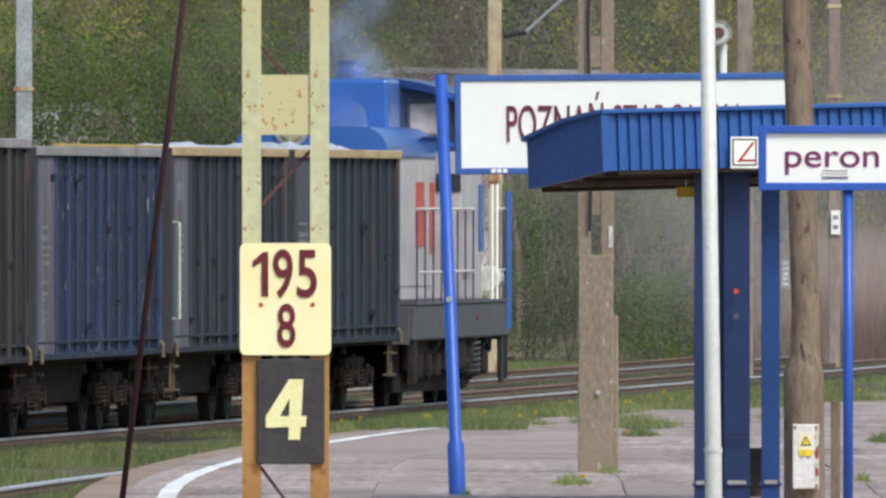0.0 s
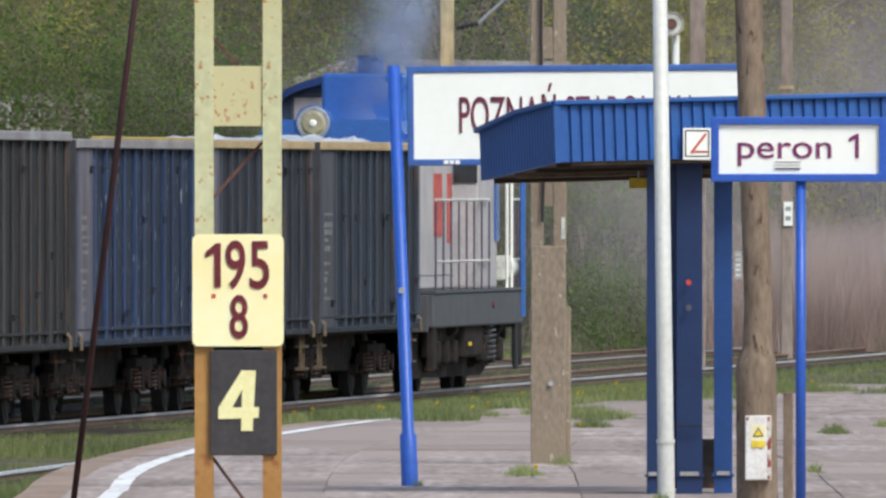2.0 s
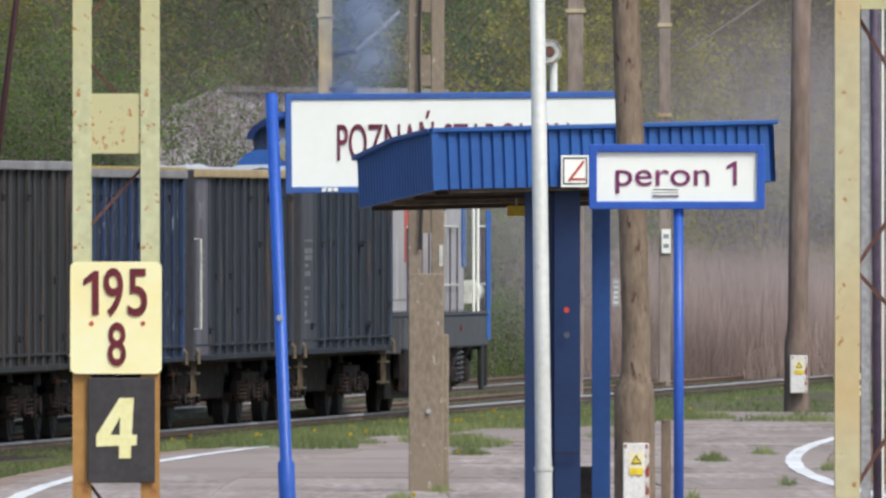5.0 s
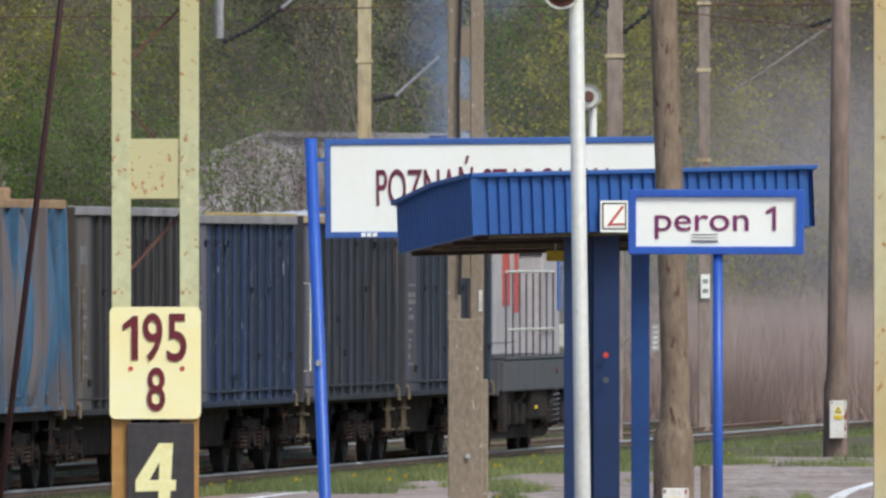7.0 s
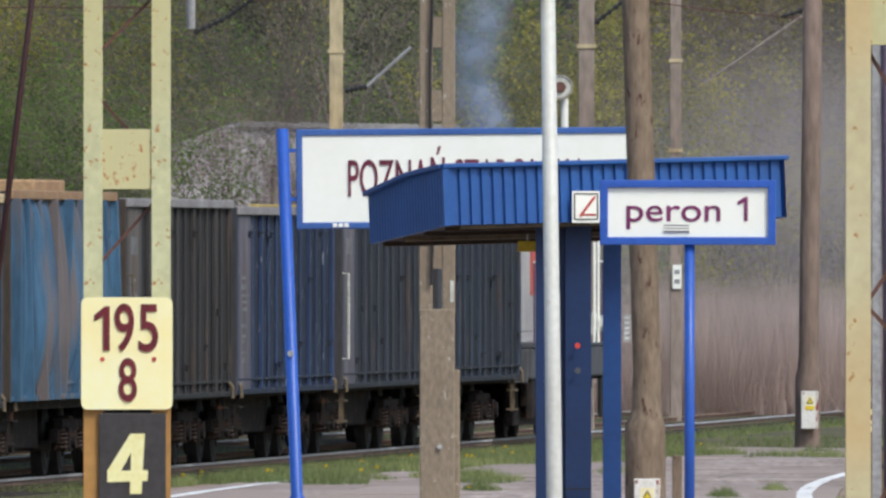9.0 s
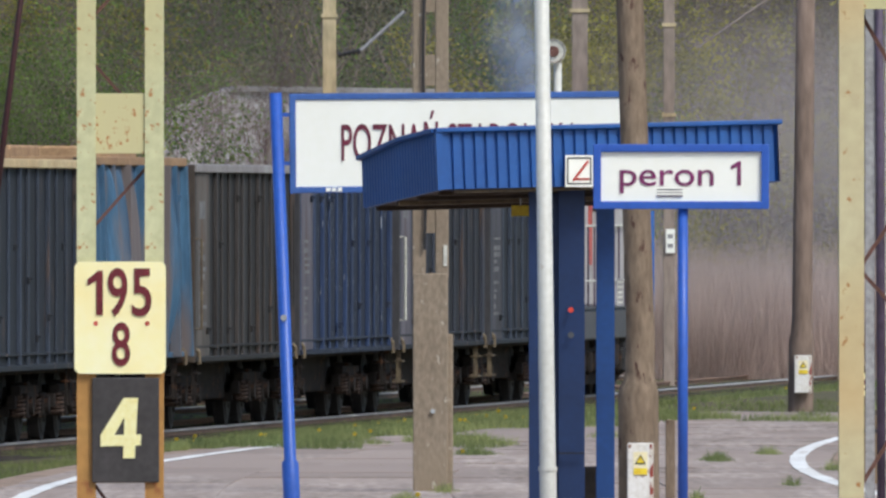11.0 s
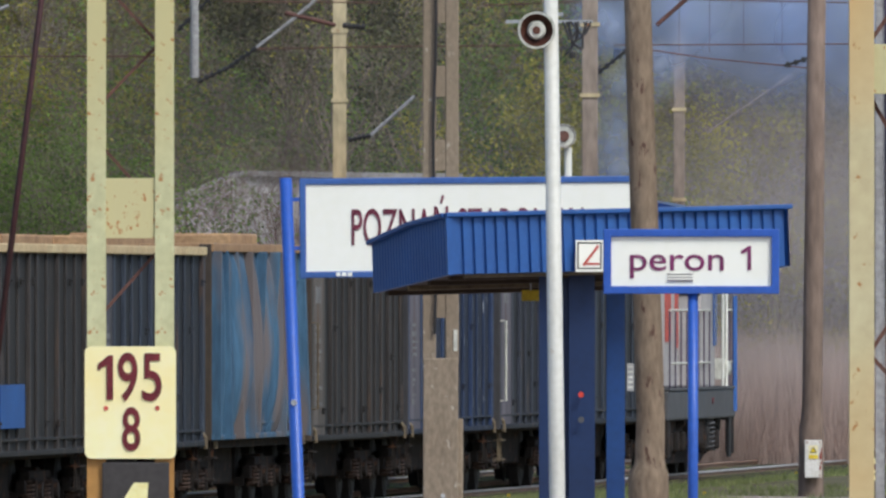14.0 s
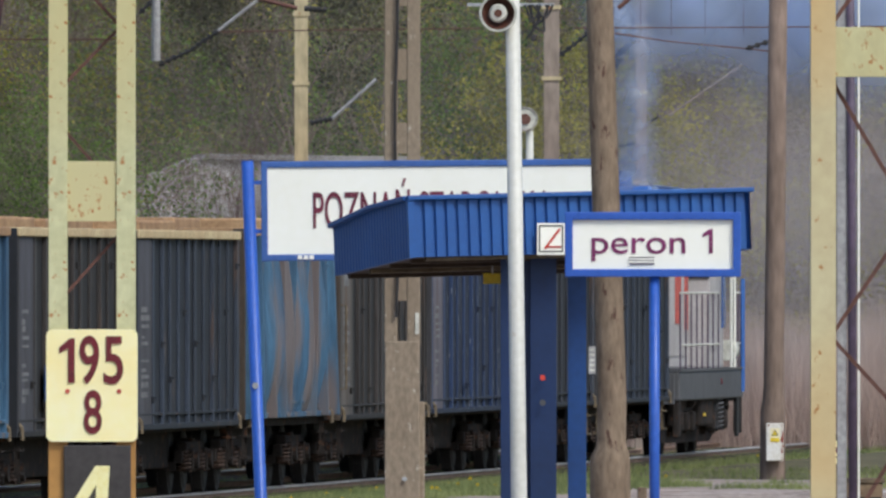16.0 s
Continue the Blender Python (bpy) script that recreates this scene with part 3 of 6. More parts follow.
def build_shelter():
    D, yaw = 196.0, 14.0
    t = thing("platform_shelter", "blue corrugated steel platform shelter with flat canopy", "shelter", pose(0.262, D, PLAT, 0, 0, yaw))
    W, DEP, H0 = 2.62, 2.4, 2.535        # front width, depth, underside
    tilt = Matrix.Rotation(radians(-1.4), 4, "Y") @ Matrix.Rotation(radians(-3.3), 4, "X")
    roof = part("canopy", box(W / 2, DEP / 2, 0.16, W - 0.06, DEP - 0.06, 0.26), M["blue_dark"], t)
    roof.matrix_basis = Matrix.Translation((0, 0, H0)) @ tilt

    def corrugated(length, h):
        bm = bmesh.new()
        n = int(length / 0.086)
        prof = []
        for i in range(n):
            x = i * length / n
            w = length / n
            prof += [(x, 0), (x + w * 0.62, 0), (x + w * 0.70, 0.026), (x + w * 0.92, 0.026)]
        prof.append((length, 0))
        a = [bm.verts.new((x, y, 0)) for x, y in prof]
        b = [bm.verts.new((x, y, h)) for x, y in prof]
        c = [bm.verts.new((x, 0.05, 0)) for x, y in prof]
        for i in range(len(prof) - 1):
            bm.faces.new((a[i], a[i + 1], b[i + 1], b[i]))
            bm.faces.new((c[i], c[i + 1], a[i + 1], a[i]))
        return bm

    def fascia(name, bm, m):
        o = part(name, bm, M["blue_dark"], t)
        o.matrix_basis = Matrix.Translation((0, 0, H0)) @ tilt @ m
    fascia("front_fascia", corrugated(W, 0.44), pose(0, -0.03, 0))
    bm = corrugated(DEP, 0.44)
    for v in bm.verts:
        if v.co.z > 0.2:
            v.co.z -= 0.065 * max(0.0, 1 - v.co.x / (DEP * 0.55))
    fascia("side_fascia", bm, pose(-0.03, DEP, 0, 0, 0, -90))
    fascia("side_fascia", corrugated(DEP, 0.44), pose(W + 0.03, 0, 0, 0, 0, 90))
    fascia("top_trim", box(W / 2, -0.03, 0.45, W + 0.1, 0.09, 0.035, bevel=0.006), pose(0, 0, 0))
    fascia("top_trim", box(-0.03, DEP * 0.225, 0.45, 0.09, DEP * 0.45, 0.035, bevel=0.006), pose(0, 0, 0))
    fascia("top_trim", box(0, DEP * 0.275, 0, 0.09, DEP * 0.552, 0.035, bevel=0.006), pose(-0.03, DEP * 0.45, 0.45, -math.degrees(math.atan(0.065 / (DEP * 0.55)))))
    o = part("edge_beam", box(W / 2, 0.06, -0.012, W - 0.2, 0.05, 0.03), M["hook"], t, "tan edge beam")
    o.matrix_basis = Matrix.Translation((0, 0, H0)) @ tilt
    fascia("corner_trim", box(-0.025, -0.035, 0.22, 0.05, 0.05, 0.45), pose(0, 0, 0))
    so = part("soffit", box(W / 2, DEP / 2, 0.02, W - 0.07, DEP - 0.07, 0.03), M["soffit"], t, "brown boarded soffit")
    so.matrix_basis = Matrix.Translation((0, 0, H0)) @ tilt
    for k, yy in enumerate((0.35, 1.0, 1.65, DEP - 0.08)):
        j = part("soffit_joist", box(W / 2, yy, -0.012, W - 0.12, 0.07, 0.035, 0.004), M["hook"] if k == 2 else M["soffit"], t)
        j.matrix_basis = Matrix.Translation((0, 0, H0)) @ tilt
    inv = pose(0.262, D, 0, 0, 0, yaw).inverted()
    # columns: x, width, depth of position
    for x, w, y in ((0.965, 0.09, 196.5), (1.245, 0.20, 196.6), (1.505, 0.14, 196.9)):
        q = inv @ Vector((x, y, 0))
        bm = bmesh.new()
        h = 2.62
        add_box(bm, 0, -0.06, h / 2, w, 0.015, h, 0.003)
        add_box(bm, 0, 0.06, h / 2, w, 0.015, h, 0.003)
        add_box(bm, 0, 0, h / 2, w * 0.86, 0.10, h)
        add_box(bm, 0, 0, 0.15, w + 0.03, 0.17, 0.02)
        o = part("column", bm, M["blue_col"] if x > 1.4 else M["blue_shaded"], t, "blue steel column with canopy shade in its colour")
        o.matrix_basis = pose(q.x, q.y, 0, 0, 0, -yaw)
        f = part("base_flange", box(0, -0.08, 0.165, w * 0.7, 0.03, 0.03), M["arm"], t)
        f.matrix_basis = o.matrix_basis
    q = inv @ Vector((1.09, 196.62, 0))
    # panel takes the darkest blue, shade under the canopy included
    o = part("wall_panel", box(0, 0, 1.3, 0.16, 0.05, 2.55), M["blue_shaded"], t)
    o.matrix_basis = pose(q.x, q.y, 0.03, 0, 0, -yaw)
    q = inv @ Vector((1.24, 196.5, 0))
    o = part("red_button", tube((0, -0.02, 1.62), (0, -0.05, 1.62), 0.022), M["red"], t)
    o.matrix_basis = pose(q.x, q.y, 0, 0, 0, -yaw)
    o = part("button_socket", tube((0, -0.02, 1.43), (0, -0.045, 1.43), 0.024), M["loco_frame"], t, "grey round fitting")
    o.matrix_basis = pose(q.x, q.y, 0, 0, 0, -yaw)
    o = part("column_joint", box(0, -0.03, 0.53, 0.2, 0.02, 0.012), M["black"], t)
    o.matrix_basis = pose(q.x, q.y, 0, 0, 0, -yaw)
    # no smoking sign on the fascia
    sg = thing("no_smoking_sign", "white no-smoking sign with red stroke on the canopy front", "sign", pose(1.30, 196.17, PLAT + 2.56, 0, 0, yaw))
    part("panel", box(0, 0, 0.115, 0.215, 0.006, 0.24, 0.0), M["white"], sg)
    for b in ((0, -0.005, 0.215, 0.18, 0.004, 0.01), (0, -0.005, 0.02, 0.18, 0.004, 0.01), (-0.09, -0.005, 0.117, 0.01, 0.004, 0.2), (0.09, -0.005, 0.117, 0.01, 0.004, 0.2)):
        part("border", box(*b), M["black"], sg)
    part("stroke", box(0.01, -0.009, 0.117, 0.018, 0.004, 0.19, rot=Matrix.Rotation(radians(38), 3, "Y")), M["red"], sg)
    part("stroke", box(0.02, -0.006, 0.055, 0.12, 0.004, 0.015), M["red"], sg)
    yl = thing("exit_sign", "small yellow sign under the canopy", "sign", pose(0.86, 197.2, PLAT + 2.335, 0, 0, 0))
    part("panel", box(0, 0, 0.04, 0.14, 0.01, 0.08), M["yellow"], yl)
    part("hanger", box(0, 0.0, 0.12, 0.012, 0.008, 0.09), M["steel"], yl)


def build_lamp_post():
    D = 191.0
    t = thing("lamp_post", "white painted steel lamp post with horn loudspeakers", "lamp post", pose(1.04, D, PLAT))
    bm = lathe([(0.0, -0.02, 0.063), (-0.005, 0.46, 0.063), (-0.006, 0.48, 0.060), (-0.07, 5.4, 0.052)])
    part("post", bm, M["lamp"], t, "", True)
    part("collar", tube((-0.005, 0, 0.45), (-0.005, 0, 0.48), 0.07, 0.07, 20), M["lamp"], t)
    for x, y, z, r, nm in ((-0.165, -0.12, 4.335, 0.136, "horn"),):
        h = thing("horn_loudspeaker", "round grey horn loudspeaker with dark throat", "loudspeaker", pose(1.04 + x, D + y, PLAT + z))
        bm = bmesh.new()
        add_tube(bm, (0, 0.16, 0), (0, 0, 0), 0.05, r, 28, False)
        add_tube(bm, (0, 0.15, 0), (0, 0.0, 0), 0.03, r - 0.02, 28, False)
        o = part("bell", bm, M["horn_in"], h, "dark horn throat")
        bm = bmesh.new()
        add_tube(bm, (0, 0.01, 0), (0, -0.012, 0), r, r, 28, False)
        add_tube(bm, (0, 0.17, 0), (0, -0.004, 0), 0.06, r + 0.004, 28, False)
        part("rim", bm, M["horn"], h)
        bm = bmesh.new()
        for k in range(28):
            a0, a1 = k * math.tau / 28, (k + 1) * math.tau / 28
            bm.faces.new([bm.verts.new((q * math.cos(a), -0.013, q * math.sin(a))) for q, a in ((r, a0), (r, a1), (r - 0.014, a1), (r - 0.014, a0))])
        bmesh.ops.remove_doubles(bm, verts=bm.verts, dist=0.0005)
        part("lip", bm, M["horn"], h, "pale horn lip")
        part("driver", tube((0, 0.02, 0), (0, -0.02, 0), 0.07, 0.055, 20), M["horn"], h)
        part("driver_cap", tube((0, -0.02, 0), (0, -0.03, 0), 0.03, 0.03, 16), M["horn_in"], h)
        part("bracket", box(0.09, 0.14, 0.12, 0.22, 0.03, 0.03), M["steel"], h)
    part("cross_arm", box(-0.07, 0.03, 4.40, 0.645, 0.025, 0.025), M["steel"], t)
    for x0, x1, drop, swing in ((0.03, 0.14, 0.13, 0.01), (0.08, 0.22, 0.20, -0.02), (0.06, 0.11, 0.24, 0.03), (0.12, 0.24, 0.10, 0.0), (0.09, 0.17, 0.16, 0.04)):
        bm = bmesh.new()
        pts = []
        for k in range(13):
            u = k / 12
            pts.append((x0 + (x1 - x0) * u + swing * math.sin(u * 9), 0.01 * math.cos(u * 7), 4.40 - drop * math.sin(math.pi * u)))
        add_path(bm, pts, 0.008, 6)
        part("cable_loop", bm, M["cable"], t, "loose black cable loop")
    part("cable_joint", box(0.10, 0, 4.155, 0.04, 0.03, 0.05, 0.008), M["cable"], t)


def build_far_lamp():
    t = thing("lamp_post", "thin white post with a small round loudspeaker", "lamp post", pose(1.21, 205, PLAT))
    part("post", tube((0, 0, -0.02), (-0.02, 0, 3.55), 0.03, 0.03), M["lamp"], t, "", True)
    h = thing("horn_loudspeaker", "small grey round horn loudspeaker", "loudspeaker", pose(1.155, 204.9, PLAT + 3.64))
    bm = bmesh.new()
    add_tube(bm, (0, 0.1, 0), (0, 0, 0), 0.04, 0.09, 24, False)
    part("bell", bm, M["horn_in"], h)
    part("rim", tube((0, 0.12, 0), (0, 0.01, 0), 0.05, 0.098, 24), M["horn"], h)
    part("driver", tube((0, 0.0, 0), (0, -0.02, 0), 0.045, 0.04, 16), M["brace"], h)


def warning_box(x, y, z, w, h):
    t = thing("warning_plate", "white metal guard with yellow high-voltage warning label on the pole", "warning sign", pose(x, y, z))
    part("guard", box(0, 0, 0, w, 0.12, h, 0.01), mat("guard_white", (0.78, 0.76, 0.72), (0.66, 0.62, 0.55), 0.5, rust=RUST, rust_at=0.60, rust_scale=9), t)
    part("rusty_edge", box(w * 0.42, -0.060, 0.0, w * 0.14, 0.006, h * 0.97, 0.002), M["rust_edge"], t, "rusted edge of the guard")
    part("label_panel", box(0, -0.062, h * 0.18, w * 0.54, 0.006, h * 0.36), M["label_white"], t, "pale warning label")
    part("label_strip", box(0, -0.067, h * 0.06, w * 0.52, 0.004, h * 0.10), M["yellow"], t, "yellow label strip")
    for k, m, y in ((1.0, M["black"], -0.067), (0.72, M["yellow"], -0.071)):
        bm = prism([(-w * 0.21 * k, -w * 0.15 * k), (w * 0.21 * k, -w * 0.15 * k), (0, w * 0.22 * k)], 0.004)
        o = part("triangle", bm, m, t)
        o.location = (0, y, h * 0.235)
    return t


def build_poles():
    # tall old pole beside the shelter, on a wider concrete stub
    D = 188.0
    t = thing("utility_pole", "weathered brown wooden pole on a concrete stub", "utility pole", pose(1.635, D, PLAT))
    bm = lathe([(0.05, -0.02, 0.150), (0.045, 0.6, 0.148), (0.042, 1.04, 0.148), (0.045, 1.09, 0.140), (0.05, 1.14, 0.116), (0.052, 1.20, 0.107), (0.058, 1.5, 0.104), (-0.01, 3.6, 0.100), (-0.08, 6.0, 0.094)])
    part("pole", bm, M["wood"], t, "", True)
    warning_box(1.69, D - 0.20, PLAT + 0.45, 0.19, 0.47)
    nb = thing("number_plate", "small pale plate with unreadable marks on the pole", "sign", pose(1.545, D - 0.13, PLAT + 1.78))
    part("panel", box(0, 0, 0, 0.05, 0.01, 0.2), M["arm"], nb)
    for i in range(5):
        part("mark", box(0, -0.007, 0.075 - 0.037 * i, 0.034, 0.004, 0.016), M["horn"], nb)
    # short dark post beside it
    p = thing("bollard", "short dark weathered timber post", "post", pose(1.90, 187.0, PLAT))
    part("post", box(0, 0, 0.42, 0.07, 0.07, 0.88, 0.008), M["wood"], p)
    bn = thing("litter_bin", "small dark bin behind the shelter posts", "bin", pose(1.40, 199.5, PLAT))
    part("body", box(0, 0, 0.2, 0.2, 0.2, 0.4, 0.02), M["under"], bn)
    # prestressed concrete catenary pole with slots
    D = 217.4
    c = thing("concrete_pole", "grey concrete catenary pole with open slots", "catenary pole", pose(0.19, D, PLAT))
    bm = bmesh.new()
    for x in (-0.096, 0.096):
        add_box(bm, x, 0, 5.0, 0.112, 0.26, 6.4, 0.01)
    for z in np.arange(2.32, 8.0, 0.62):
        add_box(bm, 0, 0, z, 0.14, 0.24, 0.26)
    add_box(bm, 0, 0, 0.9, 0.296, 0.28, 1.9, 0.012)
    part("shaft", bm, M["concrete"], c)
    part("base_rib", box(0.165, 0.03, 0.66, 0.05, 0.2, 1.36, 0.012), M["concrete"], c)
    part("tag", box(0.125, -0.136, 2.0, 0.032, 0.008, 0.18), M["horn"], c)
    part("bolt", tube((0.02, -0.13, 0.69), (0.02, -0.17, 0.69), 0.02), M["steel"], c)
    # earth cable down the slotted pole
    bm = bmesh.new()
    pts = [(-0.05 + 0.012 * math.sin(z * 3), -0.16, z) for z in np.arange(2.05, 8.1, 0.3)]
    add_path(bm, pts, 0.013, 6)
    part("earth_cable", bm, M["cable"], c)
    # pole at the platform end
    D = 329.0
    e = thing("catenary_pole", "brown weathered catenary pole with a white guard", "catenary pole", pose(5.0, D, -0.14))
    part("shaft", lathe([(0.0, -0.1, 0.165), (0.01, 1.22, 0.158), (0.015, 1.32, 0.138), (0.02, 1.5, 0.13), (0.10, 8.5, 0.11)], 16), M["far_wood"], e, "", True)
    warning_box(5.03, D - 0.25, 0.66, 0.22, 0.48)


def build_right_mast():
    D = 108.0
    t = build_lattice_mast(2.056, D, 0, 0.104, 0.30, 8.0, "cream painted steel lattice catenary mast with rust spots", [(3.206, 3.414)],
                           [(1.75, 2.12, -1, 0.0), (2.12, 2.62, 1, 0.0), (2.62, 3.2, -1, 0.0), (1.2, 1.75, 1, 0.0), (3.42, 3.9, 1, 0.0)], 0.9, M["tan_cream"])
    # light post and low cabinet seen between its legs
    q = thing("lamp_post", "grey steel post with a dark pipe on its side", "lamp post", pose(3.45, 188, PLAT))
    part("post", tube((0, 0, -0.02), (-0.03, 0, 5.5), 0.032, 0.03, 14), M["bar"], q, "dark pipe", True)
    part("flange", box(-0.085, 0.02, 2.75, 0.07, 0.03, 5.5, 0.004), M["arm"], q, "grey flange")
    part("edge_strip", box(0.038, 0.03, 2.75, 0.014, 0.03, 5.5, 0.003), M["white"], q)


def build_right_clutter():
    c = thing("relay_cabinet", "low tan-brown trackside relay cabinet with a dull lid", "cabinet", pose(4.15, 225, PLAT))
    part("body", box(0, 0, 0.3, 0.46, 0.2, 0.6, 0.01), M["cabinet"], c)
    part("lid", box(0, 0, 0.62, 0.50, 0.24, 0.045, 0.008), M["hook"], c, "dull brown lid")
    part("seam", box(0, -0.104, 0.46, 0.44, 0.008, 0.03), M["black"], c)
    d = thing("distance_plate", "small pale yellow plate with a dark number five", "sign", pose(5.86, 330, -0.14))
    part("post", box(0, 0.03, 0.4, 0.06, 0.05, 1.0), M["wood"], d)
    part("plate", box(0, 0, 0.66, 0.17, 0.012, 0.29, 0.003), M["plate_y"], d)
    words("5", "lettering", M["digit"], d, 0.09, 0.20, -0.045, -0.012, 0.59, 0.006)


def build_stay():
    """Dark stay rod of the near mast, leaning."""
    D = 120.0
    s = 45700 / D
    def w(x, y):
        return ((x - 784) / s, D, EYE_H + (HORIZON - y) / s)
    t = thing("stay_rod", "dark red-brown slanting steel stay rod", "stay rod")
    a, b = Vector(w(121, -100)), Vector(w(-57, 1345))
    part("rod", tube(a + (a - b) * 0.6, b, 0.0145, 0.0145, 10), M["stay"], t, "", True)
    part("anchor", box(b.x, b.y, b.z, 0.08, 0.2, 0.12), M["concrete"], t)


# ---------------------------------------------------------------- far masts and overhead line
def build_far_masts():
    def mast(xpx, D, wpx, material, label, top=1.0, rake=0.0):
        s = 45700 / D
        t = thing("far_catenary_mast", label, "catenary mast", pose((xpx - 784) / s, D, -0.25), group="far masts")
        w = wpx / s
        bm = bmesh.new()
        add_box(bm, 0, 0, 4.7 * top, w, w * 1.1, 9.4 * top, 0.01)
        part("shaft", bm, material, t)
        for z in (3.2, 4.6, 6.1, 7.2):
            part("band", box(0, 0, z, w * 1.25, w * 1.3, 0.06), M["rust_pole"], t)
        return t
    mast(645, 410, 24, M["rust_pole"], "rusty cream steel catenary mast beyond the train")
    mast(1088, 400, 28, M["grey_pole"], "grey-brown catenary mast beyond the train")
    mm = mast(1246, 430, 20, M["grey_pole"], "rusty pale catenary mast beyond the train")
    part("tag", box(0.02, -0.14, 2.5, 0.15, 0.01, 0.40), M["white"], mm, "white tag with unreadable marks")
    for k in range(2):
        part("tag_mark", box(0.02, -0.148, 2.58 - k * 0.16, 0.09, 0.006, 0.07), M["arm"], mm)
    mast(-188, 400, 28, M["steel"], "grey steel mast behind the wagons")


def build_wires():
    t = thing("overhead_line", "overhead wires with cantilever arms and insulators", "overhead line")
    D = 405.0

    def w(x, y, d=D):
        k = 45700 / d
        return ((x - 784) / k, d, EYE_H + (HORIZON - y) / k)
    for pts in (((-400, 32), (112, 30), (330, 30)), ((498, 17), (773, 12), (962, 11)), ((438, -67), (718, -65)), ((1130, 10), (1350, 9), (1700, 7)),
                ((1190, 18), (1300, 34), (1440, 47), (1481, 52)), ((900, -60), (1200, -72), (1700, -62))):
        bm = bmesh.new()
        add_path(bm, [w(*p) for p in pts], 0.011, 5)
        part("wire", bm, M["brace"], t)
    for x in (1246, 1300, 1360, 1428, 1500):
        part("dropper", tube(w(x, -70), w(x, 22), 0.005, 0.005, 5), M["bar"], t)
    for a, b in (((700, 170), (778, 100)), ((498, 15), (568, -40)), ((568, -40), (620, -85)), ((-120, 10), (60, -60))):
        part("cantilever_arm", tube(w(*a), w(*b), 0.028, 0.028, 8), M["arm"], t, "grey tubular cantilever arm")
    part("cantilever_arm", tube(w(1295, 165, 470.0), w(1479, 39, 470.0), 0.02, 0.02, 8), M["grey_pole"], t, "grey tubular cantilever arm")
    for a, b in (((548, -47), (638, -25)), ((1206, -25), (1266, -78))):
        part("cantilever_arm", tube(w(*a), w(*b), 0.035, 0.035, 8), M["brace"], t, "rusty cantilever tube")
    for a, b in (((358, -15), (418, -75)), ((393, 75), (448, 50)), ((448, 50), (498, 15)), ((1101, 60), (1156, 17)), ((1432, 47), (1500, 25)), ((650, -25), (690, -22)), ((660, 178), (700, 170))):
        a, b = Vector(w(*a)), Vector(w(*b))
        bm = bmesh.new()
        add_tube(bm, a, b, 0.022, 0.022, 8)
        for k in range(5):
            p = a.lerp(b, (k + 0.5) / 5)
            d = (b - a).normalized() * 0.025
            add_tube(bm, p - d, p + d, 0.045, 0.045, 10)
        part("insulator", bm, M["cable"], t, "dark ribbed insulator")
    part("tension_weight", tube(w(388, 68), w(388, -80), 0.07, 0.07, 12), M["arm"], t)


# ---------------------------------------------------------------- train
def mesh_wheelset():
    bm = bmesh.new()
    for s in (-1, 1):
        add_tube(bm, (s * 0.70, 0, 0), (s * 0.82, 0, 0), 0.46, 0.455, 24)
        add_tube(bm, (s * 0.68, 0, 0), (s * 0.70, 0, 0), 0.485, 0.485, 24)
        add_tube(bm, (s * 0.82, 0, 0), (s * 0.84, 0, 0), 0.40, 0.36, 24)
        for k in range(4):
            a = k * math.pi / 2
            add_box(bm, s * 0.845, 0.2 * math.cos(a), 0.2 * math.sin(a), 0.02, 0.06, 0.06)
    add_tube(bm, (-0.9, 0, 0), (0.9, 0, 0), 0.08, 0.08, 12)
    return bm


BOGIE = {}


def bogie(parent, y, wheels):
    """Bogie frame with its axle boxes, spring sets and wheelsets as parts of their own."""
    if not BOGIE:
        bm = bmesh.new()
        for s in (-1, 1):
            add_box(bm, s * 1.0, 0, 0.62, 0.14, 2.3, 0.16, 0.02)
            add_box(bm, s * 1.0, 0, 0.50, 0.16, 0.7, 0.24, 0.02)
        add_box(bm, 0, 0, 0.64, 2.1, 0.4, 0.2, 0.02)
        for q in (-1.42, 1.42):
            add_box(bm, 0, q, 0.38, 1.9, 0.08, 0.12)
            for s in (-1, 1):
                add_box(bm, s * 0.98, q * 0.9, 0.5, 0.10, 0.3, 0.16)
        BOGIE["bogie"] = (bm, M["under"])
        bm = box(0, 0, 0, 0.24, 0.34, 0.30, 0.03)
        add_tube(bm, (-0.17, 0, 0), (0.17, 0, 0), 0.115, 0.115, 14)
        BOGIE["axle_box"] = (bm, M["under"])
        bm = bmesh.new()
        add_path(bm, [(0.085 * math.cos(a), 0.085 * math.sin(a), -0.13 + a * 0.0082) for a in np.arange(0, 31.5, 0.7)], 0.017, 5)
        BOGIE["spring"] = (bm, M["spring"])
        BOGIE["wheelset"] = (mesh_wheelset(), M["wheel"])
        for k, (bm, m) in list(BOGIE.items()):
            me = bpy.data.meshes.new(k)
            bm.to_mesh(me)
            bm.free()
            me.materials.append(m)
            BOGIE[k] = me

    def put(name, under, at, label=""):
        ob = new(name, BOGIE[name])
        ob.parent = under
        ob.location = at
        if label:
            ob["label"] = label
        return ob
    frame_ob = put("bogie", parent, (0, y, RAIL), "grimy cast steel bogie")
    for q in (-0.9, 0.9):
        for s in (-1, 1):
            put("axle_box", frame_ob, (s * 1.03, q, 0.46))
            for e in (-0.26, 0.26):
                put("spring", frame_ob, (s * 1.03, q + e, 0.45), "rusty coil spring")
        wheels.append(put("wheelset", frame_ob, (0, q, 0.46), "worn steel wheelset"))


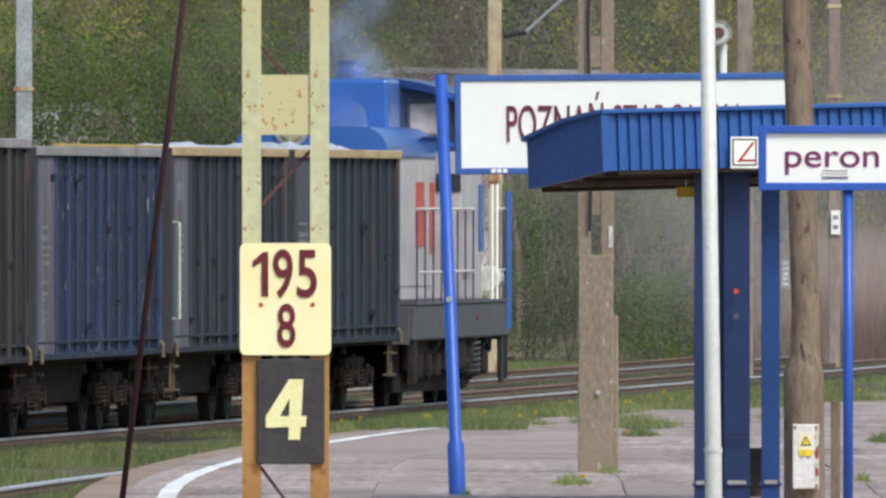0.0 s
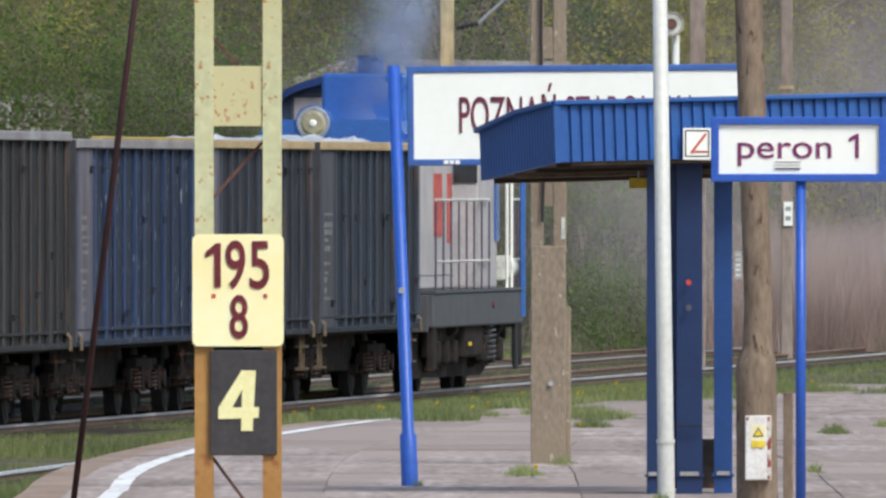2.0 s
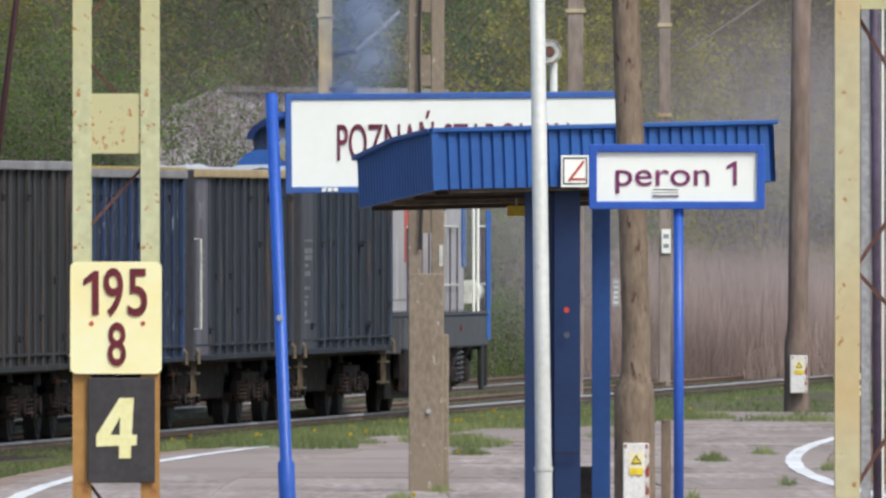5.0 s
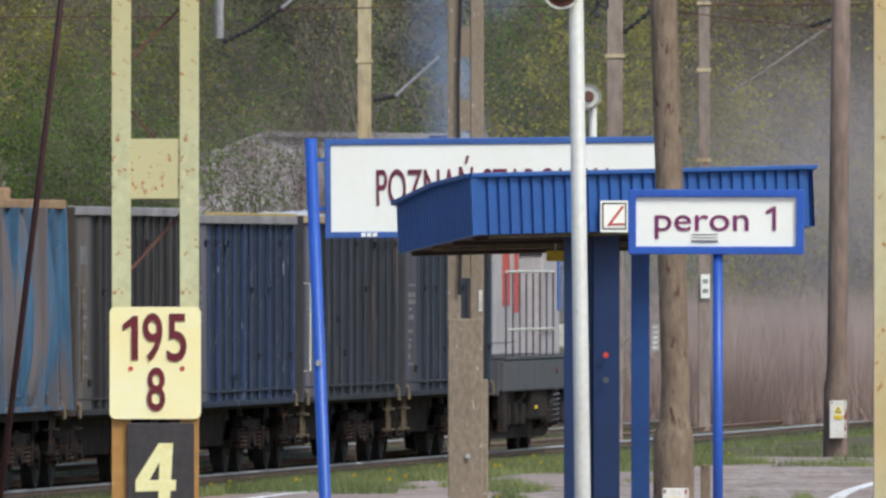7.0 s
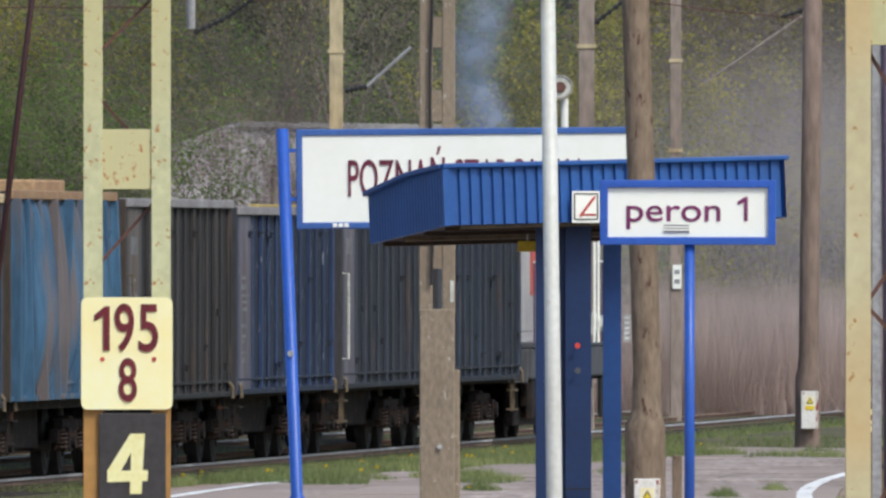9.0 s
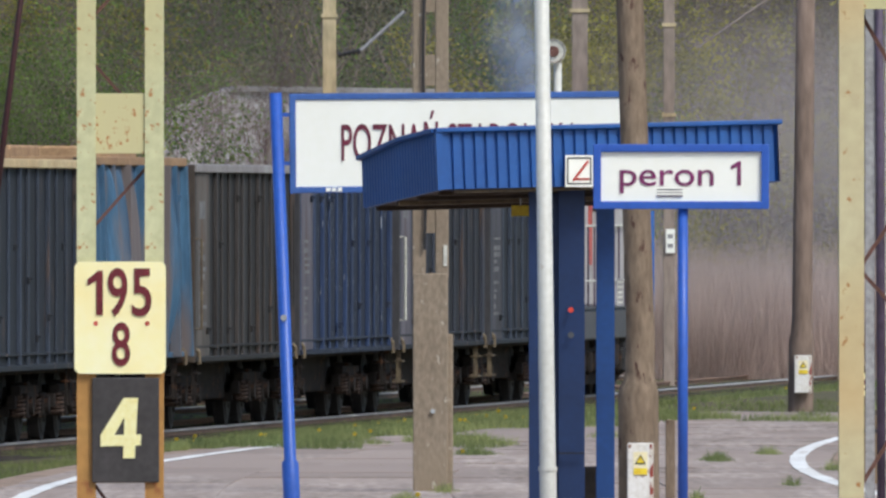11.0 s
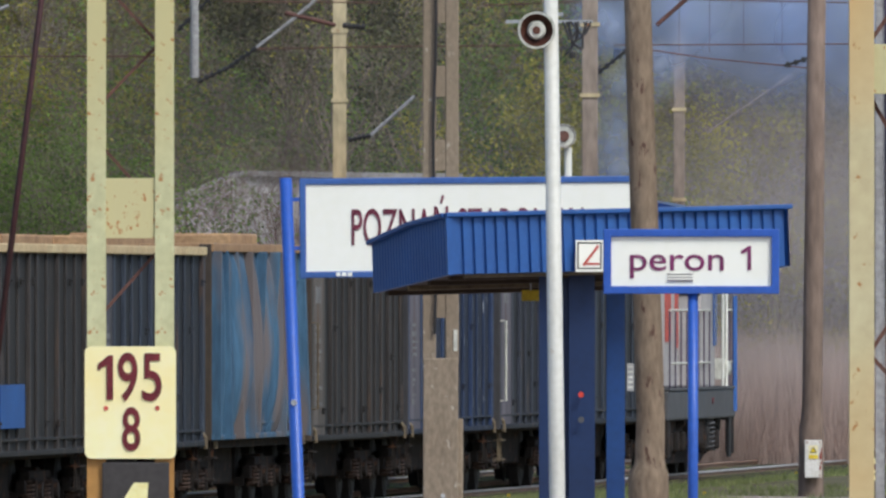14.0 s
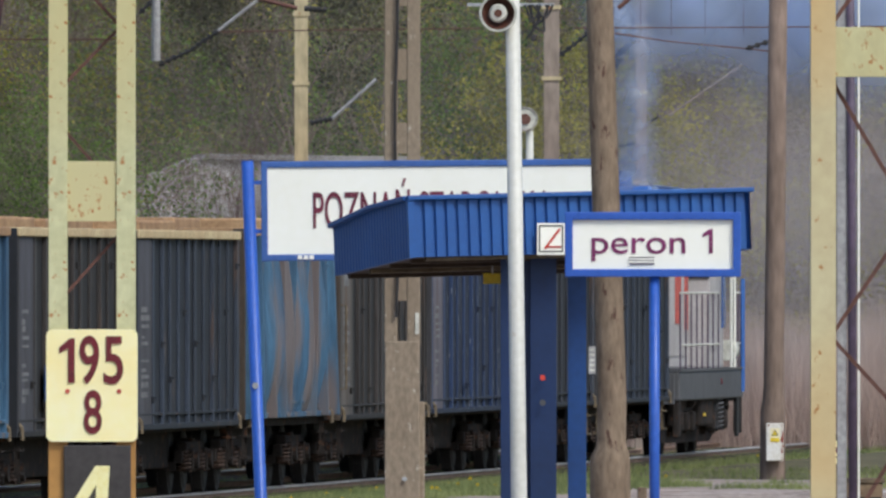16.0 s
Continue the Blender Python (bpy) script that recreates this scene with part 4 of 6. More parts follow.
def make_wagon(cfg, m):
    """Four-axle open wagon; +y is forward. Walls with ribs, rim, sole bar, steps, bogies, buffers."""
    t = thing("open_wagon", cfg["label"], "freight wagon", m, group="wagons of the train")
    L, HW, Z0, Z1 = cfg.get("half", 6.55), 1.38, cfg.get("low", 0.815), cfg["top"]
    rnd = random.Random(cfg["seed"])
    body, rimm = cfg["mat"], cfg["rim"]
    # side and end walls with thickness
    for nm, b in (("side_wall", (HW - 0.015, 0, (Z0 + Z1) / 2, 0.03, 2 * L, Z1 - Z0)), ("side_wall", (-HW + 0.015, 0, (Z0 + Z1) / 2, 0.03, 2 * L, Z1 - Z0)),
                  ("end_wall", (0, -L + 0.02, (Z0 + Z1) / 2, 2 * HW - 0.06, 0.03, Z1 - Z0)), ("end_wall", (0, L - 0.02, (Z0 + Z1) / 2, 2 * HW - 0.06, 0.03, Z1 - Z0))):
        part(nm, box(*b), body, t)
    part("floor", box(0, 0, 1.15, 2 * HW - 0.08, 2 * L - 0.1, 0.08), M["under"], t)
    # ribs
    n = cfg.get("ribs", 13)
    for s in (1, -1):
        for i in range(n):
            y = -L + 0.06 + (2 * L - 0.12) * i / (n - 1)
            d = (0.055 if i % 3 == 0 else 0.032) + (0.11 if cfg.get("bent") else 0.0)
            bm = bmesh.new()
            tw = 0.13 if i % 5 == 2 and not cfg.get("bent") else 0.045 + 0.01 * (i % 3)
            add_box(bm, s * (HW + d / 2), y, (Z0 + Z1) / 2 - 0.04, d, tw * 2, Z1 - Z0 - 0.1, 0.008)
            if cfg.get("bent") and s > 0:
                for v in bm.verts:
                    k = (v.co.z - Z0) / (Z1 - Z0)
                    v.co.x += cfg["bent"] * math.sin(k * 3.0 + i) * (1 - abs(i - n / 2) / n)
                    v.co.y += 0.2 * cfg["bent"] * math.cos(k * 4.0 + i * 2)
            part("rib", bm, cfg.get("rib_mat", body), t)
    if cfg.get("bent"):
        # buckled sheet bulging out between the ribs
        ny, nz = 150, 16
        v, f = [], []
        for j in range(ny + 1):
            for i in range(nz + 1):
                u, k = j / ny, i / nz
                y = -L + 0.1 + (2 * L - 0.2) * u
                lean = 0.16 * math.sin(k * 2.6 + 6 * u) * k * (1 - k) * 2
                fold = math.sin((u * 10 + lean) * math.tau) + 0.6 * math.sin((u * 23 + 1.7 * lean) * math.tau)
                bulge = math.sin(math.pi * k) ** 0.7 * min(1.0, u * 6, (1 - u) * 6)
                dent = noise.noise((u * 5.0, k * 2.2, 2.0))
                v.append((HW + 0.02 + bulge * (0.085 + 0.07 * fold + 0.07 * dent), y, Z0 + 0.1 + (Z1 - Z0 - 0.2) * k))
        for j in range(ny):
            for i in range(nz):
                a = j * (nz + 1) + i
                f.append((a, a + nz + 1, a + nz + 2, a + 1))
        o = raw("buckled_sheet", v, f, body, t)
        o["label"] = "buckled pale blue side sheet with bare rusty patches"
    for i in range(3):
        bm = bmesh.new()
        add_box(bm, 0, -L - 0.03, Z0 + 0.25 + i * 0.75, 2 * HW, 0.07, 0.1, 0.01)
        part("end_rib", bm, body, t)
    for s in (-1, 1):
        part("corner_post", box(s * (HW - 0.03), -L - 0.02, (Z0 + Z1) / 2, 0.16, 0.10, Z1 - Z0, 0.01), cfg.get("corner", body), t)
        part("corner_post", box(s * (HW - 0.03), L + 0.02, (Z0 + Z1) / 2, 0.16, 0.10, Z1 - Z0, 0.01), body, t)
        part("top_rim", box(s * (HW + 0.02), 0, Z1 - 0.045, 0.13, 2 * L + 0.1, 0.11, 0.015), rimm, t)
        if cfg.get("lip"):
            part("rim_lip", box(s * (HW + 0.02), 1.2, Z1 + 0.027, 0.12, 2 * L - 2.4, 0.034, 0.008), cfg["lip"], t, "yellow lip on the rim")
        part("lower_rail", box(s * (HW + 0.02), 0, Z0 + 0.04, 0.12, 2 * L, 0.07, 0.01), body, t)
        part("middle_rail", box(s * (HW + 0.02), 0, Z0 + 0.2, 0.055, 2 * L, 0.04, 0.01), body, t)
        part("sole_bar", box(s * 1.22, 0, 0.92, 0.10, 2 * L - 0.1, 0.3, 0.01), M["under"], t)
    for q in (-1, 1):
        part("end_rim", box(0, q * L, Z1 - 0.045, 2 * HW - 0.12, 0.11, 0.11, 0.01), rimm, t)
        part("buffer_beam", box(0, q * (L + 0.03), 0.98, 2.6, 0.10, 0.36, 0.01), M["under"], t)
        for s in (-1, 1):
            bm = bmesh.new()
            add_tube(bm, (s * 0.875, q * (L + 0.05), 1.03), (s * 0.875, q * (L + 0.50), 1.03), 0.09, 0.08, 14)
            add_tube(bm, (s * 0.875, q * (L + 0.50), 1.03), (s * 0.875, q * (L + 0.58), 1.03), 0.23, 0.23, 18)
            part("buffer", bm, M["under"], t)
        bm = bmesh.new()
        add_path(bm, [(0, q * (L + 0.05), 1.0), (0, q * (L + 0.3), 0.98), (0, q * (L + 0.6), 0.9)], 0.04, 8)
        part("coupling", bm, M["under"], t)
        # step ladder and towing hook on the near side
        bm = bmesh.new()
        y = q * (L - 0.55)
        for e in (-0.18, 0.18):
            add_box(bm, 1.36, y + e, 0.66, 0.03, 0.03, 0.62)
        for z in (0.38, 0.66):
            add_box(bm, 1.36, y, z, 0.14, 0.4, 0.025)
        part("step", bm, cfg.get("step", M["under"]), t, "pale worn foot step")
        bm = bmesh.new()
        add_path(bm, [(1.41, q * (L - 0.15), 0.99), (1.46, q * (L - 0.15), 0.93), (1.465, q * (L - 0.15), 0.78)], 0.028, 8)
        part("tow_hook", bm, cfg.get("hook", M["hook"]), t, "tan towing hook")
    # grab rail on the rear corner
    if cfg.get("grab_mat"):
        bm = bmesh.new()
        add_path(bm, [(1.40, -L, 2.38), (1.51, -L, 2.38), (1.51, -L, 1.23), (1.40, -L, 1.23)], 0.018, 8)
        part("grab_rail", bm, cfg["grab_mat"], t)
    # door locks and hinges along the side
    for i in range(9):
        y = -L + 1.6 + i * 1.35 + rnd.uniform(-0.3, 0.3)
        z = rnd.choice((1.2, 1.45, 1.9, 2.3, 2.9))
        bm = bmesh.new()
        add_box(bm, HW + 0.07, y, z, 0.035, 0.12, 0.09, 0.01)
        add_box(bm, HW + 0.085, y + 0.04, z + 0.02, 0.045, 0.05, 0.03, 0.008)
        part("latch", bm, body, t)
    # plain sheet of the rear bay with its worn inscriptions
    bay = part("end_bay", box(HW + 0.035, -L + 0.95, (Z0 + Z1) / 2 - 0.03, 0.022, 1.75, Z1 - Z0 - 0.16, 0.006), cfg["bay"], t, "chalky plain end bay of the side")
    for i in range(11):
        if i == 5:
            continue
        w = rnd.uniform(0.35, 1.1)
        part("marking_bar", box(HW + 0.049, -L + 0.45 + w / 2, 1.28 + i * 0.105 + rnd.uniform(-0.02, 0.02), 0.006, w, rnd.choice((0.03, 0.045, 0.07))), cfg.get("mark", M["mark"]), bay)
    if cfg.get("grab_mat"):
        part("marking_panel", box(HW + 0.049, -L + 0.9, 2.75, 0.006, 0.7, 0.22), M["mark"], bay)
    if cfg.get("patch"):
        part("blue_patch", box(HW + 0.075, L - 8.8, 1.42, 0.02, 2.7, 0.52), M["blue_dark"], t, "bright blue painted patch")
    for i in range(5):
        part("marking_bar", box(1.25 + 0.01 * (i % 2), -L - 0.075, 1.2 + i * 0.24 + rnd.uniform(-0.05, 0.05), 0.07 + 0.02 * (i % 3), 0.01, rnd.uniform(0.06, 0.16)), cfg.get("mark", M["mark"]), t)
    # brake gear, and a wide dark block added for the shade between the bogies
    bm = bmesh.new()
    add_tube(bm, (0.5, -0.6, 0.75), (0.5, 0.6, 0.75), 0.2, 0.2, 16)
    add_box(bm, 0, 0, 0.85, 0.3, 2 * L - 4, 0.25)
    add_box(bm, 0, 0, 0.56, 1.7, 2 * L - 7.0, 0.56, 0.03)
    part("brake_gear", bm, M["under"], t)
    wheels = []
    for y in (-4.5, 4.5):
        bogie(t, y, wheels)
    if cfg.get("sheet"):
        bm = bmesh.new()
        nx, ny = 9, 48
        g = [[bm.verts.new((-1.1 + 2.25 * i / nx, -3.9 + 8.2 * j / ny,
                            Z1 + 0.02 + 0.13 * noise.noise((i * 0.5, j * 0.33, 3.0)) + 0.07 * noise.noise((i * 1.7, j * 1.1, 8.0)) - 0.12 * (i == nx)))
              for i in range(nx + 1)] for j in range(ny + 1)]
        for j in range(ny):
            for i in range(nx):
                bm.faces.new((g[j][i], g[j][i + 1], g[j + 1][i + 1], g[j + 1][i]))
        bmesh.ops.solidify(bm, geom=bm.faces[:], thickness=0.006)
        part("tarpaulin", bm, M["tarp"], t, "crumpled white plastic sheet over the load")
        part("load_bed", box(0, -0.2, Z1 - 0.25, 2 * HW - 0.1, 2 * L - 0.6, 0.3), M["under"], t)
    if cfg.get("load"):
        bm = bmesh.new()
        for k in range(3):
            ly = rnd.uniform(3.0, 5.0)
            add_box(bm, rnd.uniform(-0.6, 0.6), -L + 2.4 + k * 4.0, Z1 + 0.02, rnd.uniform(0.8, 1.4), ly, 0.26, 0.03)
        part("timber_load", bm, M["lump"], t, "tan boards showing over the rim")
    return t, wheels


def make_loco(m):
    t = thing("diesel_locomotive", "blue and grey diesel shunting locomotive with railings and red stripes", "locomotive", m)
    L = 6.5
    part("frame", box(0, 0, 1.03, 2.86, 2 * L, 0.46, 0.03), M["loco_frame"], t, "dark grey loco frame")
    part("walkway", box(0, 0, 1.285, 2.9, 2 * L, 0.04), M["loco_frame"], t)

    def hood(y0, y1, hw, z1, r):
        seg = [(-hw, 1.3), (hw, 1.3), (hw, z1 - r)]
        for k in range(1, 6):
            a = k * math.pi / 10
            seg.append((hw - r + r * math.cos(a), z1 - r + r * math.sin(a)))
        seg2 = [(-x, z) for x, z in seg[2:]][::-1]
        bm = prism(seg + seg2, y1 - y0)
        bmesh.ops.translate(bm, vec=(0, (y0 + y1) / 2, 0), verts=bm.verts)
        return bm
    part("long_hood", box(0, -2.7, 2.26, 2.0, 6.6, 1.9, 0.03), M["loco_grey"], t, "light grey hood side")
    bm = hood(-6.0, 0.6, 1.02, 3.60, 0.35)
    bmesh.ops.bisect_plane(bm, geom=bm.verts[:] + bm.edges[:] + bm.faces[:], plane_co=(0, 0, 3.2), plane_no=(0, 0, -1), clear_outer=True)
    bmesh.ops.contextual_create(bm, geom=[e for e in bm.edges if e.is_boundary])
    part("hood_top", bm, M["loco_blue"], t, "glossy blue hood top", False)
    part("short_hood", box(0, 4.75, 2.2, 2.0, 2.7, 1.8, 0.05), M["loco_grey"], t)
    part("short_hood_top", box(0, 4.75, 3.15, 2.02, 2.7, 0.12, 0.04), M["loco_blue"], t)
    for i in range(7):
        part("hood_door", box(1.005, -5.5 + i * 0.85, 2.3, 0.02, 0.78, 1.6, 0.006), M["loco_grey"], t)
    for y, w, z, h in ((-1.75, 1.1, 2.45, 0.85), (-0.1, 0.6, 2.40, 0.95)):
        part("red_stripe", box(1.022, y, z, 0.012, w, h), M["loco_red"], t, "bright red painted stripe")
    part("door_window", box(1.17, 0.64, 2.87, 0.33, 0.02, 0.24, 0.0), M["glass"], t)
    part("blue_panel", box(1.365, 3.2, 2.4, 0.02, 0.6, 0.9), M["loco_blue"], t)
    part("air_tank", tube((1.27, 4.7, 1.58), (1.27, 5.7, 1.58), 0.17, 0.17, 18), M["horn"], t, "pale round tank", True)
    for y in (4.1, 4.8):
        part("grab_rail", tube((1.42, y, 1.3), (1.42, y, 2.85), 0.022, 0.022, 8), M["white"], t, "white grab rail")
    # cab
    part("cab", box(0, 2.0, 2.3, 2.7, 2.7, 2.0, 0.04), M["loco_grey"], t)
    part("cab_upper", box(0, 2.05, 3.55, 2.62, 2.56, 0.5, 0.03), M["loco_roof"], t)
    def arch(rx, rz, z0):
        return [(rx * math.cos(math.pi * k / 16), z0 + rz * math.sin(math.pi * k / 16)) for k in range(17)]
    bm = prism(arch(1.50, 0.52, 3.76) + arch(1.40, 0.41, 3.76)[::-1], 3.1)
    bmesh.ops.translate(bm, vec=(0, 2.0, 0), verts=bm.verts)
    part("cab_roof", bm, M["loco_roof"], t, "curved dark blue cab roof")
    bm = prism(arch(1.42, 0.445, 3.76) + [(-1.36, 3.3), (1.36, 3.3)], 0.06)
    bmesh.ops.translate(bm, vec=(0, 0.67, 0), verts=bm.verts)
    part("cab_rear_wall", bm, M["cab_wall"], t, "dark blue-grey cab end")
    for x in (-0.92, 0.92):
        bm = bmesh.new()
        for bx in ((x, 0.635, 3.945, 0.62, 0.04, 0.05), (x, 0.635, 3.495, 0.62, 0.04, 0.05), (x - 0.285, 0.635, 3.72, 0.05, 0.042, 0.40), (x + 0.285, 0.635, 3.72, 0.05, 0.042, 0.40)):
            add_box(bm, *bx, 0.012)
        part("window_frame", bm, M["loco_frame"], t)
        part("rear_window", box(x, 0.635, 3.72, 0.52, 0.02, 0.40, 0.0), M["cab_pane"], t, "cab window with see-through light painted pale")
    for y in (1.3, 2.6):
        part("side_window", box(1.32, y, 3.45, 0.02, 0.9, 0.6), M["glass"], t)
    # exhaust housing and stack
    part("exhaust_housing", box(0, -0.8, 3.9, 1.16, 1.6, 0.68, 0.05), M["loco_blue"], t)
    bm = bmesh.new()
    add_tube(bm, (0.02, -0.9, 4.2), (0.02, -0.9, 4.47), 0.19, 0.17, 20)
    part("exhaust_stack", bm, M["loco_blue"], t, "", True)
    part("stack_cap", tube((0.02, -0.9, 4.44), (0.02, -0.9, 4.49), 0.20, 0.20, 20), M["loco_roof"], t, "dark stack rim")
    for i in range(4):
        y = -1.3 + i * 0.5
        bm = bmesh.new()
        add_path(bm, [(0.96, y - 0.14, 3.42), (1.05, y - 0.14, 3.47), (1.05, y + 0.14, 3.47), (0.96, y + 0.14, 3.42)], 0.018, 6)
        part("hood_handle", bm, M["loco_roof"], t, "dark lifting handle")
    # head lamp on the hood end
    bm = bmesh.new()
    add_tube(bm, (-0.25, -5.6, 3.55), (-0.25, -6.02, 3.55), 0.235, 0.245, 24)
    lamp = part("headlight", bm, M["loco_blue"], t, "round headlight in a blue housing")
    part("reflector", tube((-0.25, -6.02, 3.55), (-0.25, -6.03, 3.55), 0.225, 0.215, 24), M["chrome"], lamp, "tarnished reflector ring")
    part("lens", tube((-0.25, -6.03, 3.55), (-0.25, -6.05, 3.55), 0.17, 0.13, 24), M["lamp_glass"], lamp, "amber-tinted lens")
    part("bulb", tube((-0.25, -6.05, 3.55), (-0.25, -6.07, 3.55), 0.05, 0.035, 12), M["white"], lamp)
    # railings along both sides
    for s in (1, -1):
        for y0, y1 in ((-6.0, 1.7), (4.9, 6.3)):
            bm = bmesh.new()
            for z in (1.69, 2.52):
                add_tube(bm, (s * 1.40, y0, z), (s * 1.40, y1, z), 0.018, 0.018, 8)
            part("handrail", bm, M["horn"], t)
            n = max(3, int((y1 - y0) / 1.0))
            for i in range(n + 1):
                y = y0 + (y1 - y0) * i / n
                part("stanchion", tube((s * 1.40, y, 1.3), (s * 1.40, y, 2.5), 0.014, 0.014, 8), M["bar"], t)
        for y in (6.42, 6.1):
            part("grab_rail", tube((s * 1.44, y, 0.9), (s * 1.44, y, 2.75), 0.024, 0.024, 8), M["loco_blue"], t)
        part("fuel_tank", box(s * 1.0, 0, 0.62, 0.7, 2.6, 0.5, 0.05), M["under"], t)
        for y in (2.2,):
            bm = bmesh.new()
            pts = [(s * 1.34 + 0.095 * math.cos(a), y + 0.095 * math.sin(a), 0.30 + a * 0.0115) for a in np.arange(0, 44, 0.7)]
            add_path(bm, pts, 0.018, 5)
            part("coil_spring", bm, M["loco_frame"], t, "grey coil spring")
    for q in (-1, 1):
        part("buffer_beam", box(0, q * (L + 0.04), 1.0, 2.7, 0.08, 0.5, 0.01), M["loco_frame"], t)
        for s in (-1, 1):
            bm = bmesh.new()
            add_tube(bm, (s * 0.875, q * (L + 0.05), 1.03), (s * 0.875, q * (L + 0.5), 1.03), 0.1, 0.1, 14)
            add_tube(bm, (s * 0.875, q * (L + 0.5), 1.03), (s * 0.875, q * (L + 0.58), 1.03), 0.25, 0.25, 18)
            part("buffer", bm, M["under"], t)
            part("step", box(s * 1.36, q * (L - 0.3), 0.62, 0.10, 0.5, 0.8, 0.02), M["under"], t)
    for s in (-1, 1):
        for y in (-3.3, 3.3):
            part("side_frame", box(s * 1.17, y, 0.60, 0.14, 3.5, 0.42, 0.03), M["under"], t)
            for e in (-1.2, 0.0, 1.2):
                part("axle_box", box(s * 1.24, y + e, 0.46, 0.16, 0.36, 0.32, 0.04), M["under"], t)
            part("brake_cylinder", tube((s * 1.26, y + 0.5, 0.78), (s * 1.26, y + 0.95, 0.78), 0.11, 0.11, 14), M["under"], t)
        part("ladder", box(s * 1.38, 5.75, 0.62, 0.05, 0.36, 0.9, 0.01), M["black"], t)
        part("marker_disc", tube((s * 1.43, 1.9, 1.08), (s * 1.45, 1.9, 1.08), 0.05, 0.05, 14), M["digit"], t, "dark red round marker")
        part("yellow_tag", box(s * 1.38, -0.9, 0.56, 0.012, 0.4, 0.05), M["yellow"], t)
    # dark sheets added to fill the underside where it reads black
    for s in (-1, 1):
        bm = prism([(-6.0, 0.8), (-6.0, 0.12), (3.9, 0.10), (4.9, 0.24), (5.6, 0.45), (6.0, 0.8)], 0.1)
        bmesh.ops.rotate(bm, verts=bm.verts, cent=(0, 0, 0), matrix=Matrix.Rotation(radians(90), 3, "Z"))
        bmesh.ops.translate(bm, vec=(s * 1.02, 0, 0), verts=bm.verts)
        part("underfloor_gear", bm, M["under"], t, "dark filler sheet added under the frame")
    part("pilot", box(0, 6.0, 0.72, 2.4, 0.8, 0.3, 0.05), M["black"], t)
    wheels = []
    for y in (-3.3, 3.3):
        bogie(t, y, wheels)
    return t, wheels


# depth of each vehicle's near rear corner at 0 s, the engine first
REAR = (336.9, 321.7, 307.5, 293.2, 279.3, 266.0, 252.0, 237.8, 223.6)
EY = Vector((math.sin(RAD), math.cos(RAD), 0))
EX = Vector((math.cos(RAD), -math.sin(RAD), 0))


def travel(t):
    """Way of the train since 0 s: it gathers speed a little."""
    return 4.5 * t + 0.008 * t * t


def train_pose(n, t, corner):
    """Pose at t of the n-th vehicle; its near rear corner lies on the side line."""
    y = REAR[n] + travel(t)
    p = Vector((side_line(y), y, 0)) - 1.45 * EX + corner * EY
    return pose(p.x, p.y, 0, 0, 0, -math.degrees(RAD))


